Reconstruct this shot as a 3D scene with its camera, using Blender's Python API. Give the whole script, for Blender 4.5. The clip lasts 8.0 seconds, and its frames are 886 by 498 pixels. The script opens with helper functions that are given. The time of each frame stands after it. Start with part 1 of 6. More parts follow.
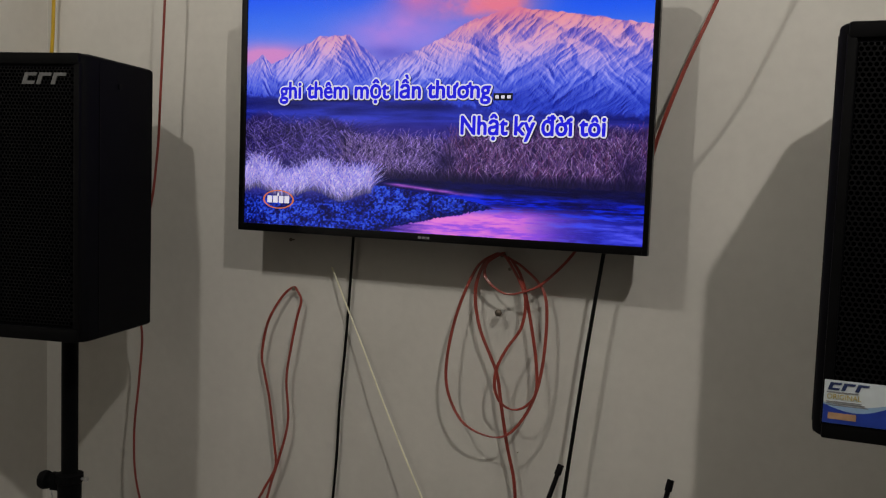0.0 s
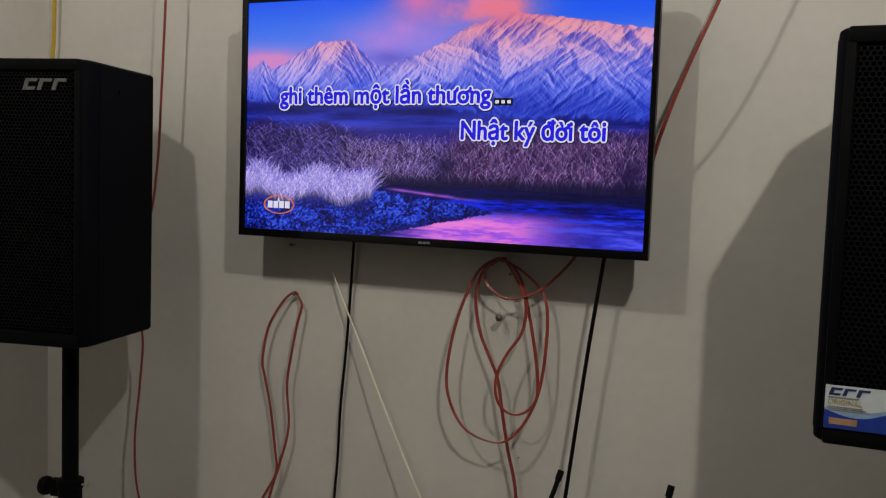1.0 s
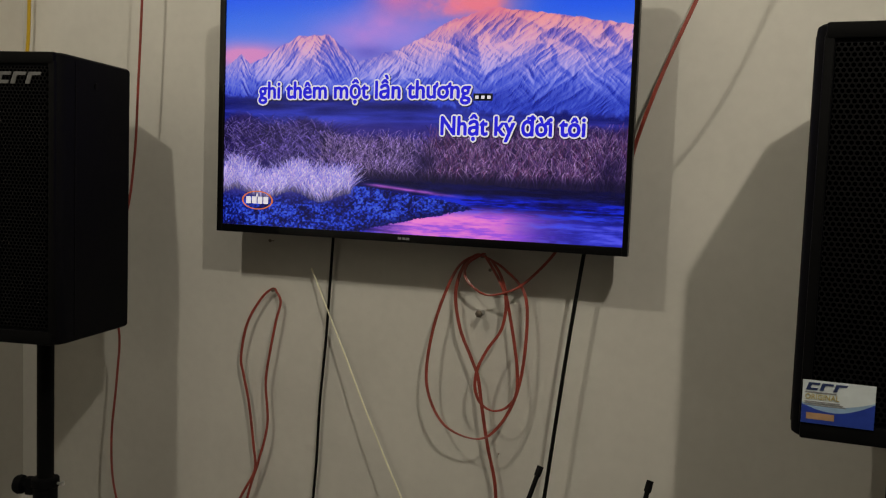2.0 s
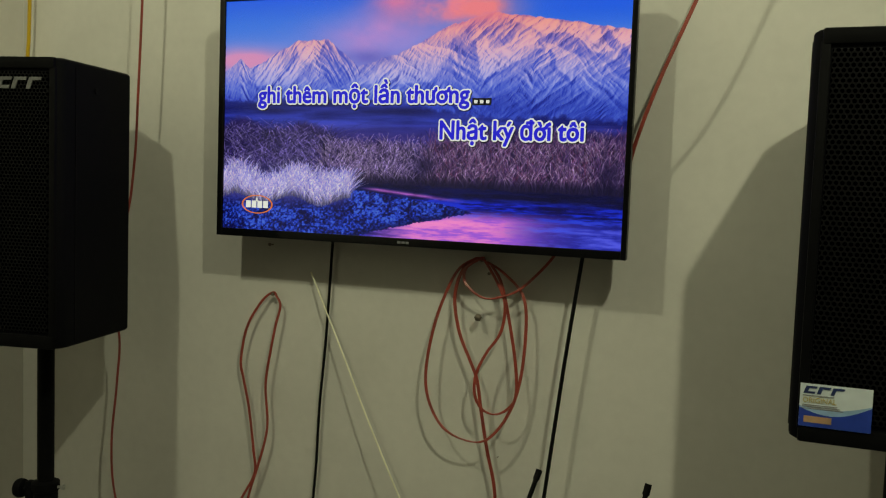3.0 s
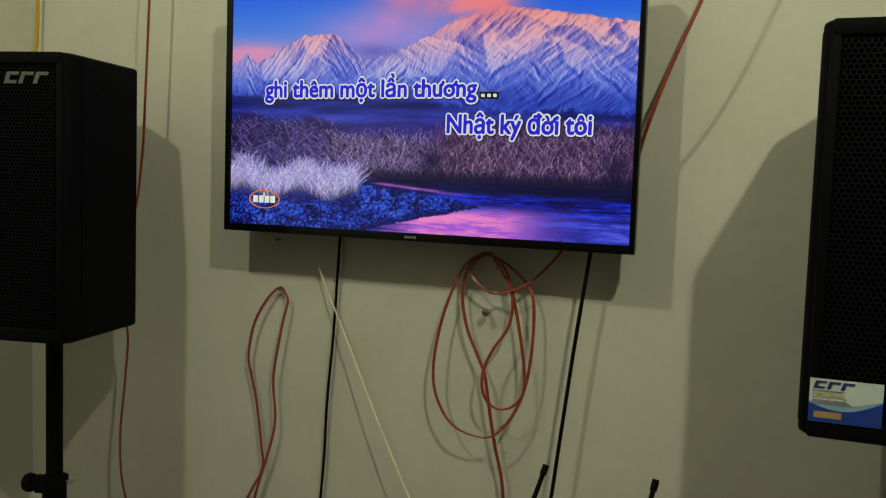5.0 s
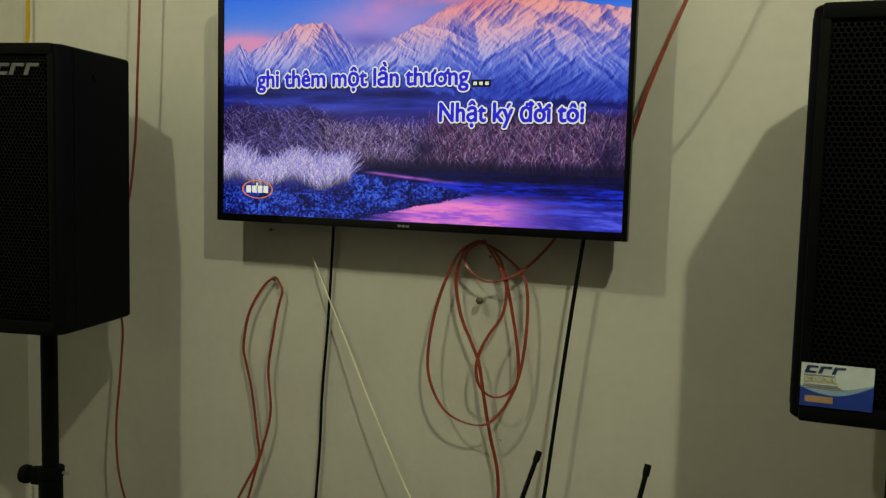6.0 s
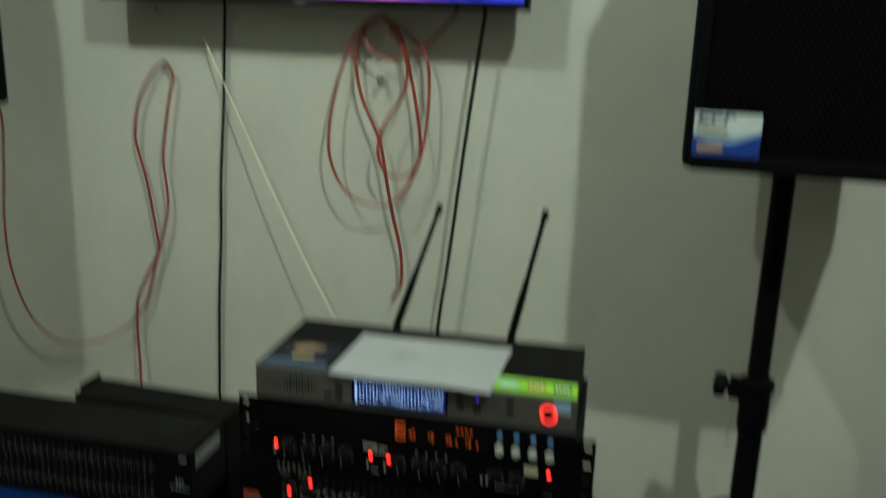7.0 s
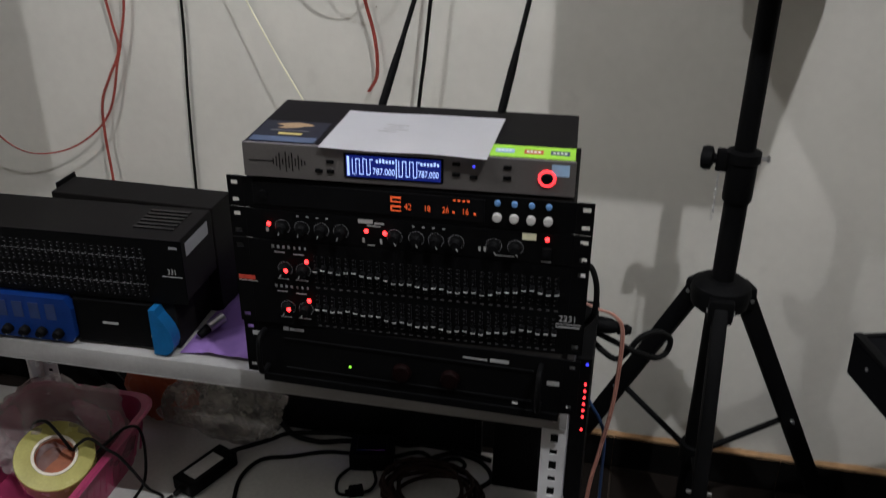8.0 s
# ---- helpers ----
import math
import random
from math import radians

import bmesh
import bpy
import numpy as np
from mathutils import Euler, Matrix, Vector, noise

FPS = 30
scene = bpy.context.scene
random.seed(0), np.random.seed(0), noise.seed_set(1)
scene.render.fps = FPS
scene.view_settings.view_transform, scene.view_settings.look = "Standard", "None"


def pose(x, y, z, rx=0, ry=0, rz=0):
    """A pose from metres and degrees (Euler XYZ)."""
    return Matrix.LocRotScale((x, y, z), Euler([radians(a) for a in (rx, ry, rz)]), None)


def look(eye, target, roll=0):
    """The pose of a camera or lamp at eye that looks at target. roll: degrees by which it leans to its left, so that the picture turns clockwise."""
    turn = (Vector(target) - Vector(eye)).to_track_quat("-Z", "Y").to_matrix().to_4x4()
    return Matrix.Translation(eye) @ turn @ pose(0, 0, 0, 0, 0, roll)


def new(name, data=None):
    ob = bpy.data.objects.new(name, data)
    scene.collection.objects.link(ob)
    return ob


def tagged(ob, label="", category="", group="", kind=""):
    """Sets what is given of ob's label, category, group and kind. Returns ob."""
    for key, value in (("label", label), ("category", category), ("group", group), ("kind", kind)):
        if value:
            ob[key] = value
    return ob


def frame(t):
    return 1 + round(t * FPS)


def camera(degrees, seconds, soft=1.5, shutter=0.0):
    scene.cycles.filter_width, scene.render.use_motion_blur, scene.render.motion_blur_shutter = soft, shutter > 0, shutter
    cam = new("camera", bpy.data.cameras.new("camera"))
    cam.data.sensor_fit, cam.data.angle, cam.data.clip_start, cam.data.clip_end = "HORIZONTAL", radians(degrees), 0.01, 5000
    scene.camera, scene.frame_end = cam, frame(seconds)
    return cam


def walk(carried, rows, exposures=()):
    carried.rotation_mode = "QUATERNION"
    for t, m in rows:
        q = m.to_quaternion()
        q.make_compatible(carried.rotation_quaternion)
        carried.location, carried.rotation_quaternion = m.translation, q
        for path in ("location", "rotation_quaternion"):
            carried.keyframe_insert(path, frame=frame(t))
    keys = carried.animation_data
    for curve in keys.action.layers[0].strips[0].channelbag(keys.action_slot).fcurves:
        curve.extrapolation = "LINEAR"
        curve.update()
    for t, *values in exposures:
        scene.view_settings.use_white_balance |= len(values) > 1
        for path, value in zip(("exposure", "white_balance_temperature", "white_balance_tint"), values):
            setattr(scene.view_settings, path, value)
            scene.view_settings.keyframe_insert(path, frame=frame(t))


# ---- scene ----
cam = camera(53.3, 8.0, 1.2, 0.8)
PATH = [
    (0, (0.771, -1.851, 1.726), (0.006, -0.01, 1.571), 2.1),
    (0.5, (0.773, -1.852, 1.73), (0.01, -0.009, 1.58), 2.1),
    (1, (0.773, -1.849, 1.728), (0.004, -0.009, 1.582), 2.0),
    (1.5, (0.774, -1.843, 1.725), (0.016, 0.002, 1.577), 2.0),
    (2, (0.774, -1.841, 1.725), (0.044, 0.015, 1.574), 2.1),
    (3.5, (0.78, -1.849, 1.73), (0.049, 0.007, 1.587), 2.0),
    (4, (0.783, -1.846, 1.727), (0.037, 0.004, 1.583), 2.0),
    (4.5, (0.78, -1.841, 1.726), (0.03, 0.007, 1.575), 2.0),
    (6, (0.789, -1.835, 1.721), (0.045, 0.013, 1.545), 1.5),
    (6.3, (0.798, -1.843, 1.708), (0.1, 0.018, 1.489), 1.1),
    (6.5, (0.802, -1.844, 1.673), (0.155, 0.031, 1.418), 1.1),
    (6.7, (0.807, -1.847, 1.644), (0.216, 0.028, 1.307), 1.3),
    (7, (0.798, -1.84, 1.591), (0.289, 0.022, 1.067), 1.9),
    (7.2, (0.788, -1.843, 1.564), (0.326, -0.02, 0.931), 2.2),
    (7.5, (0.771, -1.846, 1.53), (0.356, -0.054, 0.745), 2.3),
    (8, (0.76, -1.839, 1.517), (0.372, -0.096, 0.616), 0.5),
]
EXPOSURES = [(0, -0.95, 6750, 9), (1.5, -0.95, 7000, 8), (2.2, -0.92, 7750, 2), (3.3, -0.88, 8600, -20), (4.7, -0.88, 8600, -20), (6.0, -0.88, 8700, -18), (6.3, -0.80, 8600, -24), (6.5, -0.66, 7200, -26),
             (7.0, -0.31, 6350, -23), (7.25, -0.28, 6050, -19), (7.5, -0.16, 5950, -13), (8.0, 0.12, 6050, 9)]
walk(cam, [(t, look(eye, target, roll)) for t, eye, target, roll in PATH], EXPOSURES)

# ---- light: two ceiling bulbs in front of the wall, a dim room round them ----
world = bpy.data.worlds.new("world")
world.use_nodes = True
world.node_tree.nodes["Background"].inputs[0].default_value = (0.8, 0.85, 1.0, 1)
world.node_tree.nodes["Background"].inputs[1].default_value = 0.01
scene.world = world


def bulb_light(name, place, watts, radius, colour):
    data = bpy.data.lights.new(name, "POINT")
    data.energy, data.shadow_soft_size, data.color = watts, radius, colour
    lamp = new(name, data)
    lamp.location = place
    return lamp


bulb_light("ceiling_bulb_light", (-0.49, -1.67, 3.34), 74, 0.03, (1.0, 0.97, 0.93))
bulb_light("ceiling_bulb_light", (1.54, -1.905, 3.46), 150, 0.03, (1.0, 0.97, 0.93))


# ---- materials ----
def lin(r, g, b):
    """Linear colour from 0..255 values."""
    return tuple((c / 12.92 if c <= 0.04045 else ((c + 0.055) / 1.055) ** 2.4) for c in (r / 255, g / 255, b / 255))


def material(name, colour, rough=0.5, metal=0.0, vary=0.15, scale=6.0, grain=120.0, bump=0.1, depth=0.001, alpha=1.0, coat=0.0):
    """A surface with stains at one scale and grain at another."""
    m = bpy.data.materials.new(name)
    m.use_nodes = True
    nt = m.node_tree
    bsdf = nt.nodes["Principled BSDF"]
    coord = nt.nodes.new("ShaderNodeTexCoord")
    big = nt.nodes.new("ShaderNodeTexNoise")
    big.inputs["Scale"].default_value, big.inputs["Detail"].default_value = scale, 5
    fine = nt.nodes.new("ShaderNodeTexNoise")
    fine.inputs["Scale"].default_value, fine.inputs["Detail"].default_value = grain, 3
    for n in (big, fine):
        nt.links.new(coord.outputs["Object"], n.inputs["Vector"])
    add = nt.nodes.new("ShaderNodeMath")
    add.operation = "MULTIPLY_ADD"
    add.inputs[1].default_value = 0.35
    nt.links.new(fine.outputs["Fac"], add.inputs[0])
    nt.links.new(big.outputs["Fac"], add.inputs[2])
    ramp = nt.nodes.new("ShaderNodeMapRange")
    ramp.inputs["From Min"].default_value, ramp.inputs["From Max"].default_value = 0.4, 0.95
    ramp.inputs["To Min"].default_value, ramp.inputs["To Max"].default_value = 1 - vary, 1 + vary
    nt.links.new(add.outputs[0], ramp.inputs["Value"])
    mix = nt.nodes.new("ShaderNodeVectorMath")
    mix.operation = "SCALE"
    mix.inputs[0].default_value = colour
    nt.links.new(ramp.outputs[0], mix.inputs["Scale"])
    nt.links.new(mix.outputs[0], bsdf.inputs["Base Color"])
    rr = nt.nodes.new("ShaderNodeMapRange")
    rr.inputs["To Min"].default_value, rr.inputs["To Max"].default_value = max(0.02, rough - 0.1), min(1, rough + 0.1)
    nt.links.new(big.outputs["Fac"], rr.inputs["Value"])
    nt.links.new(rr.outputs[0], bsdf.inputs["Roughness"])
    bsdf.inputs["Metallic"].default_value = metal
    bsdf.inputs["Alpha"].default_value = alpha
    bsdf.inputs["Coat Weight"].default_value = coat
    if max(colour) < 0.03:
        bsdf.inputs["Specular IOR Level"].default_value = 0.08
    if bump:
        b = nt.nodes.new("ShaderNodeBump")
        b.inputs["Strength"].default_value, b.inputs["Distance"].default_value = bump, depth
        nt.links.new(add.outputs[0], b.inputs["Height"])
        nt.links.new(b.outputs[0], bsdf.inputs["Normal"])
    return m


def glowing(name, colour, strength):
    m = bpy.data.materials.new(name)
    m.use_nodes = True
    bsdf = m.node_tree.nodes["Principled BSDF"]
    bsdf.inputs["Base Color"].default_value = (*[c * 0.1 for c in colour], 1)
    bsdf.inputs["Emission Color"].default_value = (*colour, 1)
    bsdf.inputs["Emission Strength"].default_value = strength
    return m


def wall_paint(name, colour):
    """Cream emulsion with trowel marks, faint stains and small scuffs."""
    m = material(name, colour, 0.62, 0, 0.085, 3.2, 40, 0.4, 0.004)
    nt = m.node_tree
    bsdf = nt.nodes["Principled BSDF"]
    coord = nt.nodes["Texture Coordinate"]
    spots = nt.nodes.new("ShaderNodeTexNoise")
    spots.inputs["Scale"].default_value, spots.inputs["Detail"].default_value = 9, 8
    nt.links.new(coord.outputs["Object"], spots.inputs["Vector"])
    r = nt.nodes.new("ShaderNodeMapRange")
    r.inputs["From Min"].default_value, r.inputs["From Max"].default_value = 0.66, 0.76
    r.inputs["To Min"].default_value, r.inputs["To Max"].default_value = 0.0, 0.22
    nt.links.new(spots.outputs["Fac"], r.inputs["Value"])
    mix = nt.nodes.new("ShaderNodeMix")
    mix.data_type = "RGBA"
    mix.inputs["B"].default_value = (*[c * 0.55 for c in colour], 1)
    nt.links.new(r.outputs[0], mix.inputs["Factor"])
    old = bsdf.inputs["Base Color"].links[0].from_socket
    nt.links.new(old, [s for s in mix.inputs if s.name == "A" and s.type == "RGBA"][0])
    nt.links.new([s for s in mix.outputs if s.type == "RGBA"][0], bsdf.inputs["Base Color"])
    [s for s in mix.inputs if s.name == "B" and s.type == "RGBA"][0].default_value = (*[c * 0.6 for c in colour], 1)
    return m


def grille_metal(name):
    """Black perforated steel with staggered round holes."""
    m = bpy.data.materials.new(name)
    m.use_nodes = True
    nt = m.node_tree
    bsdf = nt.nodes["Principled BSDF"]
    coord = nt.nodes.new("ShaderNodeTexCoord")
    sep = nt.nodes.new("ShaderNodeSeparateXYZ")
    nt.links.new(coord.outputs["Object"], sep.inputs[0])

    def calc(op, a, b=None):
        n = nt.nodes.new("ShaderNodeMath")
        n.operation = op
        for i, v in enumerate((a, b)):
            if v is None:
                continue
            if isinstance(v, (int, float)):
                n.inputs[i].default_value = v
            else:
                nt.links.new(v, n.inputs[i])
        return n.outputs[0]

    pitch = 0.0085
    rows = calc("DIVIDE", sep.outputs["Z"], pitch * 0.866)
    row = calc("FLOOR", rows)
    odd = calc("MULTIPLY", calc("FLOORED_MODULO", row, 2.0), 0.5)
    cols = calc("ADD", calc("DIVIDE", sep.outputs["X"], pitch), odd)
    fx = calc("SUBTRACT", calc("FRACT", cols), 0.5)
    fz = calc("MULTIPLY", calc("SUBTRACT", calc("FRACT", rows), 0.5), 0.866)
    d = calc("SQRT", calc("ADD", calc("MULTIPLY", fx, fx), calc("MULTIPLY", fz, fz)))
    edge = nt.nodes.new("ShaderNodeMapRange")
    edge.inputs["From Min"].default_value, edge.inputs["From Max"].default_value = 0.30, 0.38
    nt.links.new(d, edge.inputs["Value"])
    mix = nt.nodes.new("ShaderNodeVectorMath")
    mix.operation = "SCALE"
    mix.inputs[0].default_value = (0.003, 0.003, 0.0036)
    nt.links.new(edge.outputs[0], mix.inputs["Scale"])
    nt.links.new(mix.outputs[0], bsdf.inputs["Base Color"])
    rr = nt.nodes.new("ShaderNodeMapRange")
    rr.inputs["To Min"].default_value, rr.inputs["To Max"].default_value = 1.0, 0.5
    nt.links.new(edge.outputs[0], rr.inputs["Value"])
    nt.links.new(rr.outputs[0], bsdf.inputs["Roughness"])
    sp = nt.nodes.new("ShaderNodeMapRange")
    sp.inputs["To Min"].default_value, sp.inputs["To Max"].default_value = 0.0, 0.09
    nt.links.new(edge.outputs[0], sp.inputs["Value"])
    nt.links.new(sp.outputs[0], bsdf.inputs["Specular IOR Level"])
    b = nt.nodes.new("ShaderNodeBump")
    b.inputs["Strength"].default_value, b.inputs["Distance"].default_value = 0.8, 0.002
    nt.links.new(edge.outputs[0], b.inputs["Height"])
    nt.links.new(b.outputs[0], bsdf.inputs["Normal"])
    return m


M_WALL = wall_paint("cream_wall_paint", (0.64, 0.62, 0.57))
# out-of-view walls: colour kept dark so less light bounces into the shadows
M_FILLCUT_WALL = wall_paint("unseen_wall_fill_cut", (0.10, 0.085, 0.07))
# ceiling out of view, greyed so that it returns little fill
M_CEIL = material("unseen_ceiling_fill_cut", (0.22, 0.21, 0.2), 0.8)
M_FLOOR = material("dark_floor_tile", (0.015, 0.012, 0.0105), 0.3, 0, 0.3, 5, 60, 0.05)
M_SKIRT = material("black_skirting_tile", (0.006, 0.0055, 0.0055), 0.35, 0, 0.3, 8, 60, 0.05)
M_GROUT = material("brown_grout", (0.4, 0.24, 0.12), 0.9, 0, 0.35, 30, 200, 0.5, 0.002)
M_DARKGROUT = material("dirty_floor_grout", (0.05, 0.038, 0.028), 0.9, 0, 0.35, 30, 200, 0.5, 0.002)
M_CAB = material("black_cabinet_paint", (0.003, 0.003, 0.0042), 0.75, 0, 0.3, 30, 500, 0.5, 0.0006)
M_TRIM = material("black_plastic", (0.0028, 0.0028, 0.0032), 0.6, 0, 0.25, 20, 300, 0.15, 0.0004)
M_BEZEL = material("glossy_black_bezel", (0.004, 0.004, 0.0045), 0.3, 0, 0.2, 10, 200, 0.03, 0.0003, 1, 0.3)
M_PANEL = material("black_brushed_panel", (0.0016, 0.0016, 0.0019), 0.6, 0.0, 0.3, 15, 350, 0.15, 0.0003)
M_BOXTOP = material("black_sheet_steel", (0.0062, 0.0056, 0.0052), 0.65, 0.0, 0.3, 7, 250, 0.2, 0.0004)
M_STEEL = material("dull_silver_panel", (0.125, 0.115, 0.112), 0.45, 0.4, 0.15, 12, 300, 0.15, 0.0003)
M_GRILLE = grille_metal("perforated_black_grille")
M_SILVER = material("silver_print", (0.55, 0.55, 0.55), 0.4, 0.5, 0.1)
M_DIM = material("grey_print", (0.23, 0.23, 0.24), 0.6, 0, 0.1)
M_FAINT = material("faint_grey_print", (0.065, 0.065, 0.068), 0.6, 0, 0.1)
M_WHITE = material("white_print", (0.7, 0.7, 0.7), 0.6, 0, 0.05)
M_CAPLINE = material("worn_white_cap_edge", (0.42, 0.42, 0.42), 0.6, 0, 0.2, 60)
M_CHROME = material("bright_steel", (0.6, 0.6, 0.6), 0.3, 0.9, 0.1)
M_RED_CABLE = material("clear_red_speaker_cable", (0.3, 0.05, 0.035), 0.35, 0, 0.3, 25, 200, 0.2, 0.0005, 1, 0.3)
M_PINK_CABLE = material("clear_copper_cable", (0.5, 0.24, 0.19), 0.3, 0, 0.3, 25, 200, 0.2, 0.0005, 1, 0.3)
M_BLACK_CABLE = material("black_cable_rubber", (0.006, 0.006, 0.006), 0.5, 0, 0.3, 30, 200, 0.2, 0.0004)
M_YELLOW_CABLE = material("yellow_cable", (0.6, 0.38, 0.02), 0.45, 0, 0.15)
M_PALE_WIRE = material("pale_yellow_wire", (0.85, 0.82, 0.62), 0.45, 0, 0.15, 20)
M_NAIL = material("rusty_nail", (0.18, 0.15, 0.12), 0.5, 0.7, 0.4, 60)
M_PAPER = material("white_paper", (0.75, 0.75, 0.78), 0.8, 0, 0.04, 10, 300, 0.1, 0.0003)
M_GREEN = material("green_sticker", (0.3, 0.62, 0.03), 0.45, 0, 0.08, 30)
M_NAVY = material("navy_sticker", (0.02, 0.035, 0.11), 0.4, 0, 0.2, 30)
M_STK_BLUE = material("blue_sticker", (0.02, 0.05, 0.32), 0.35, 0, 0.2, 40)
M_STK_WHITE = material("pale_sticker", (0.62, 0.68, 0.7), 0.35, 0, 0.08, 40)
M_STK_SKY = material("sky_sticker", (0.28, 0.42, 0.6), 0.35, 0, 0.2, 40)
M_GOLD = material("gold_print", (0.5, 0.4, 0.12), 0.5, 0, 0.15, 80)
M_TAN = material("tan_print", (0.42, 0.25, 0.14), 0.5, 0, 0.25, 80)
M_BLUE_AMP = material("blue_anodised_metal", (0.006, 0.036, 0.2), 0.4, 0.4, 0.2, 20, 300, 0.1, 0.0003)
M_CYAN_AMP = material("cyan_blue_metal", (0.015, 0.15, 0.4), 0.35, 0.4, 0.2, 20, 300, 0.1, 0.0003)
M_SHELF = material("grey_painted_steel_shelf", (0.34, 0.335, 0.33), 0.45, 0.15, 0.15, 14, 150, 0.15, 0.0005)
M_POST = material("white_slotted_angle", (0.62, 0.62, 0.64), 0.45, 0.1, 0.12, 20, 150, 0.15, 0.0005)
M_BOARD = material("grey_shelf_board", (0.55, 0.545, 0.53), 0.6, 0, 0.2, 6, 120, 0.2, 0.0005)
M_PURPLE = material("purple_cloth", (0.2, 0.11, 0.34), 0.85, 0, 0.2, 14, 600, 0.6, 0.001)
M_PINK = material("pink_plastic", (0.33, 0.036, 0.11), 0.4, 0, 0.12, 20, 150, 0.1)
M_ORANGE = material("orange_plastic", (0.34, 0.055, 0.012), 0.5, 0, 0.2, 20)
M_TAPE = material("yellowish_clear_tape", (0.37, 0.34, 0.10), 0.25, 0, 0.25, 15, 200, 0.1, 0.0005, 1, 0.4)
M_CORE = material("cardboard_core", (0.3, 0.1, 0.05), 0.8, 0, 0.25, 30)
M_CORE_RIM = material("pale_cardboard", (0.65, 0.6, 0.52), 0.8, 0, 0.1, 30)
M_BAG = material("crumpled_clear_bag", (0.33, 0.31, 0.28), 0.16, 0, 0.6, 26, 70, 1.0, 0.010, 0.55, 0.5)
M_IVORY = material("ivory_label", (0.62, 0.6, 0.42), 0.6, 0, 0.1, 60)
M_BLUE_BTN = material("blue_button", (0.12, 0.25, 0.5), 0.4, 0, 0.1, 60)
M_GREY_BTN = material("pale_grey_button", (0.46, 0.45, 0.44), 0.4, 0, 0.1, 60)
M_BROWN_ART = material("tan_sticker_art", (0.3, 0.2, 0.1), 0.5, 0, 0.35, 90)
M_DARKRED = material("dark_red_knob", (0.004, 0.0008, 0.0008), 0.6, 0, 0.3, 60)
M_RED_ART = material("red_sticker", (0.45, 0.05, 0.03), 0.45, 0, 0.2, 60)
G_RED = glowing("red_led", (1.0, 0.03, 0.035), 3.0)
G_RED_HOT = glowing("red_led_core", (1.0, 0.022, 0.022), 6.0)
G_ORANGE = glowing("orange_digits", (1.0, 0.13, 0.03), 0.55)
G_GREEN = glowing("green_led", (0.35, 1.0, 0.05), 1.2)
G_BLUE = glowing("blue_led", (0.05, 0.05, 1.0), 1.4)
G_LCD = glowing("blue_lcd_backlight", (0.006, 0.015, 0.2), 0.6)
G_LCD_INK = glowing("pale_blue_lcd_marks", (0.45, 0.58, 1.0), 1.15)


# ---- mesh helpers ----
def box(bm, x0, x1, y0, y1, z0, z1, bevel=0.0):
    made = bmesh.ops.create_cube(bm, size=1.0, matrix=Matrix.LocRotScale(((x0 + x1) / 2, (y0 + y1) / 2, (z0 + z1) / 2), None, (x1 - x0, y1 - y0, z1 - z0)))
    if bevel:
        edges = list({e for v in made["verts"] for e in v.link_edges})
        bmesh.ops.bevel(bm, geom=edges, offset=bevel, segments=2, affect="EDGES", profile=0.6)
    return made["verts"]


def rod(bm, a, b, r0, r1=None, sides=16):
    """A round bar from a to b."""
    a, b = Vector(a), Vector(b)
    m = Matrix.Translation((a + b) / 2) @ (b - a).to_track_quat("Z", "Y").to_matrix().to_4x4()
    return bmesh.ops.create_cone(bm, cap_ends=True, segments=sides, radius1=r0, radius2=r0 if r1 is None else r1, depth=(b - a).length, matrix=m)["verts"]


def lathe(bm, profile, sides=24, m=None):
    """Turn (radius, z) pairs round the z axis."""
    rings = []
    for r, z in profile:
        ring = []
        for i in range(sides):
            a = 2 * math.pi * i / sides
            v = Vector((r * math.cos(a), r * math.sin(a), z))
            ring.append(bm.verts.new(m @ v if m else v))
        rings.append(ring)
    for a, b in zip(rings, rings[1:]):
        for i in range(sides):
            bm.faces.new((a[i], a[(i + 1) % sides], b[(i + 1) % sides], b[i]))
    for ring, flip in ((rings[0], True), (rings[-1], False)):
        if (ring[0].co - ring[sides // 2].co).length > 1e-5:
            bm.faces.new(list(reversed(ring)) if flip else ring)


def finish(name, bm, mat, smooth=True):
    bmesh.ops.recalc_face_normals(bm, faces=bm.faces[:])
    me = bpy.data.meshes.new(name)
    bm.to_mesh(me)
    bm.free()
    me.materials.append(mat)
    if smooth:
        for p in me.polygons:
            p.use_smooth = True
        me.set_sharp_from_angle(angle=radians(32))
    return me


def part(name, bm, mat, parent=None, label="", smooth=True):
    ob = new(name, finish(name, bm, mat, smooth))
    if parent is not None:
        ob.parent = parent
    return tagged(ob, label)


def thing(name, place, label, category, group="", kind="", turn=0):
    ob = new(name)
    ob.empty_display_size = 0.05
    ob.matrix_basis = pose(*place, 0, 0, turn)
    return tagged(ob, label, category, group, kind)


def block(name, dims, mat, parent=None, label="", bevel=0.0):
    bm = bmesh.new()
    box(bm, *dims, bevel)
    return part(name, bm, mat, parent, label, False)


def shared(name, me, place, parent, label="", rot=(0, 0, 0)):
    ob = new(name, me)
    ob.parent = parent
    ob.matrix_basis = pose(*place, *rot)
    return tagged(ob, label)


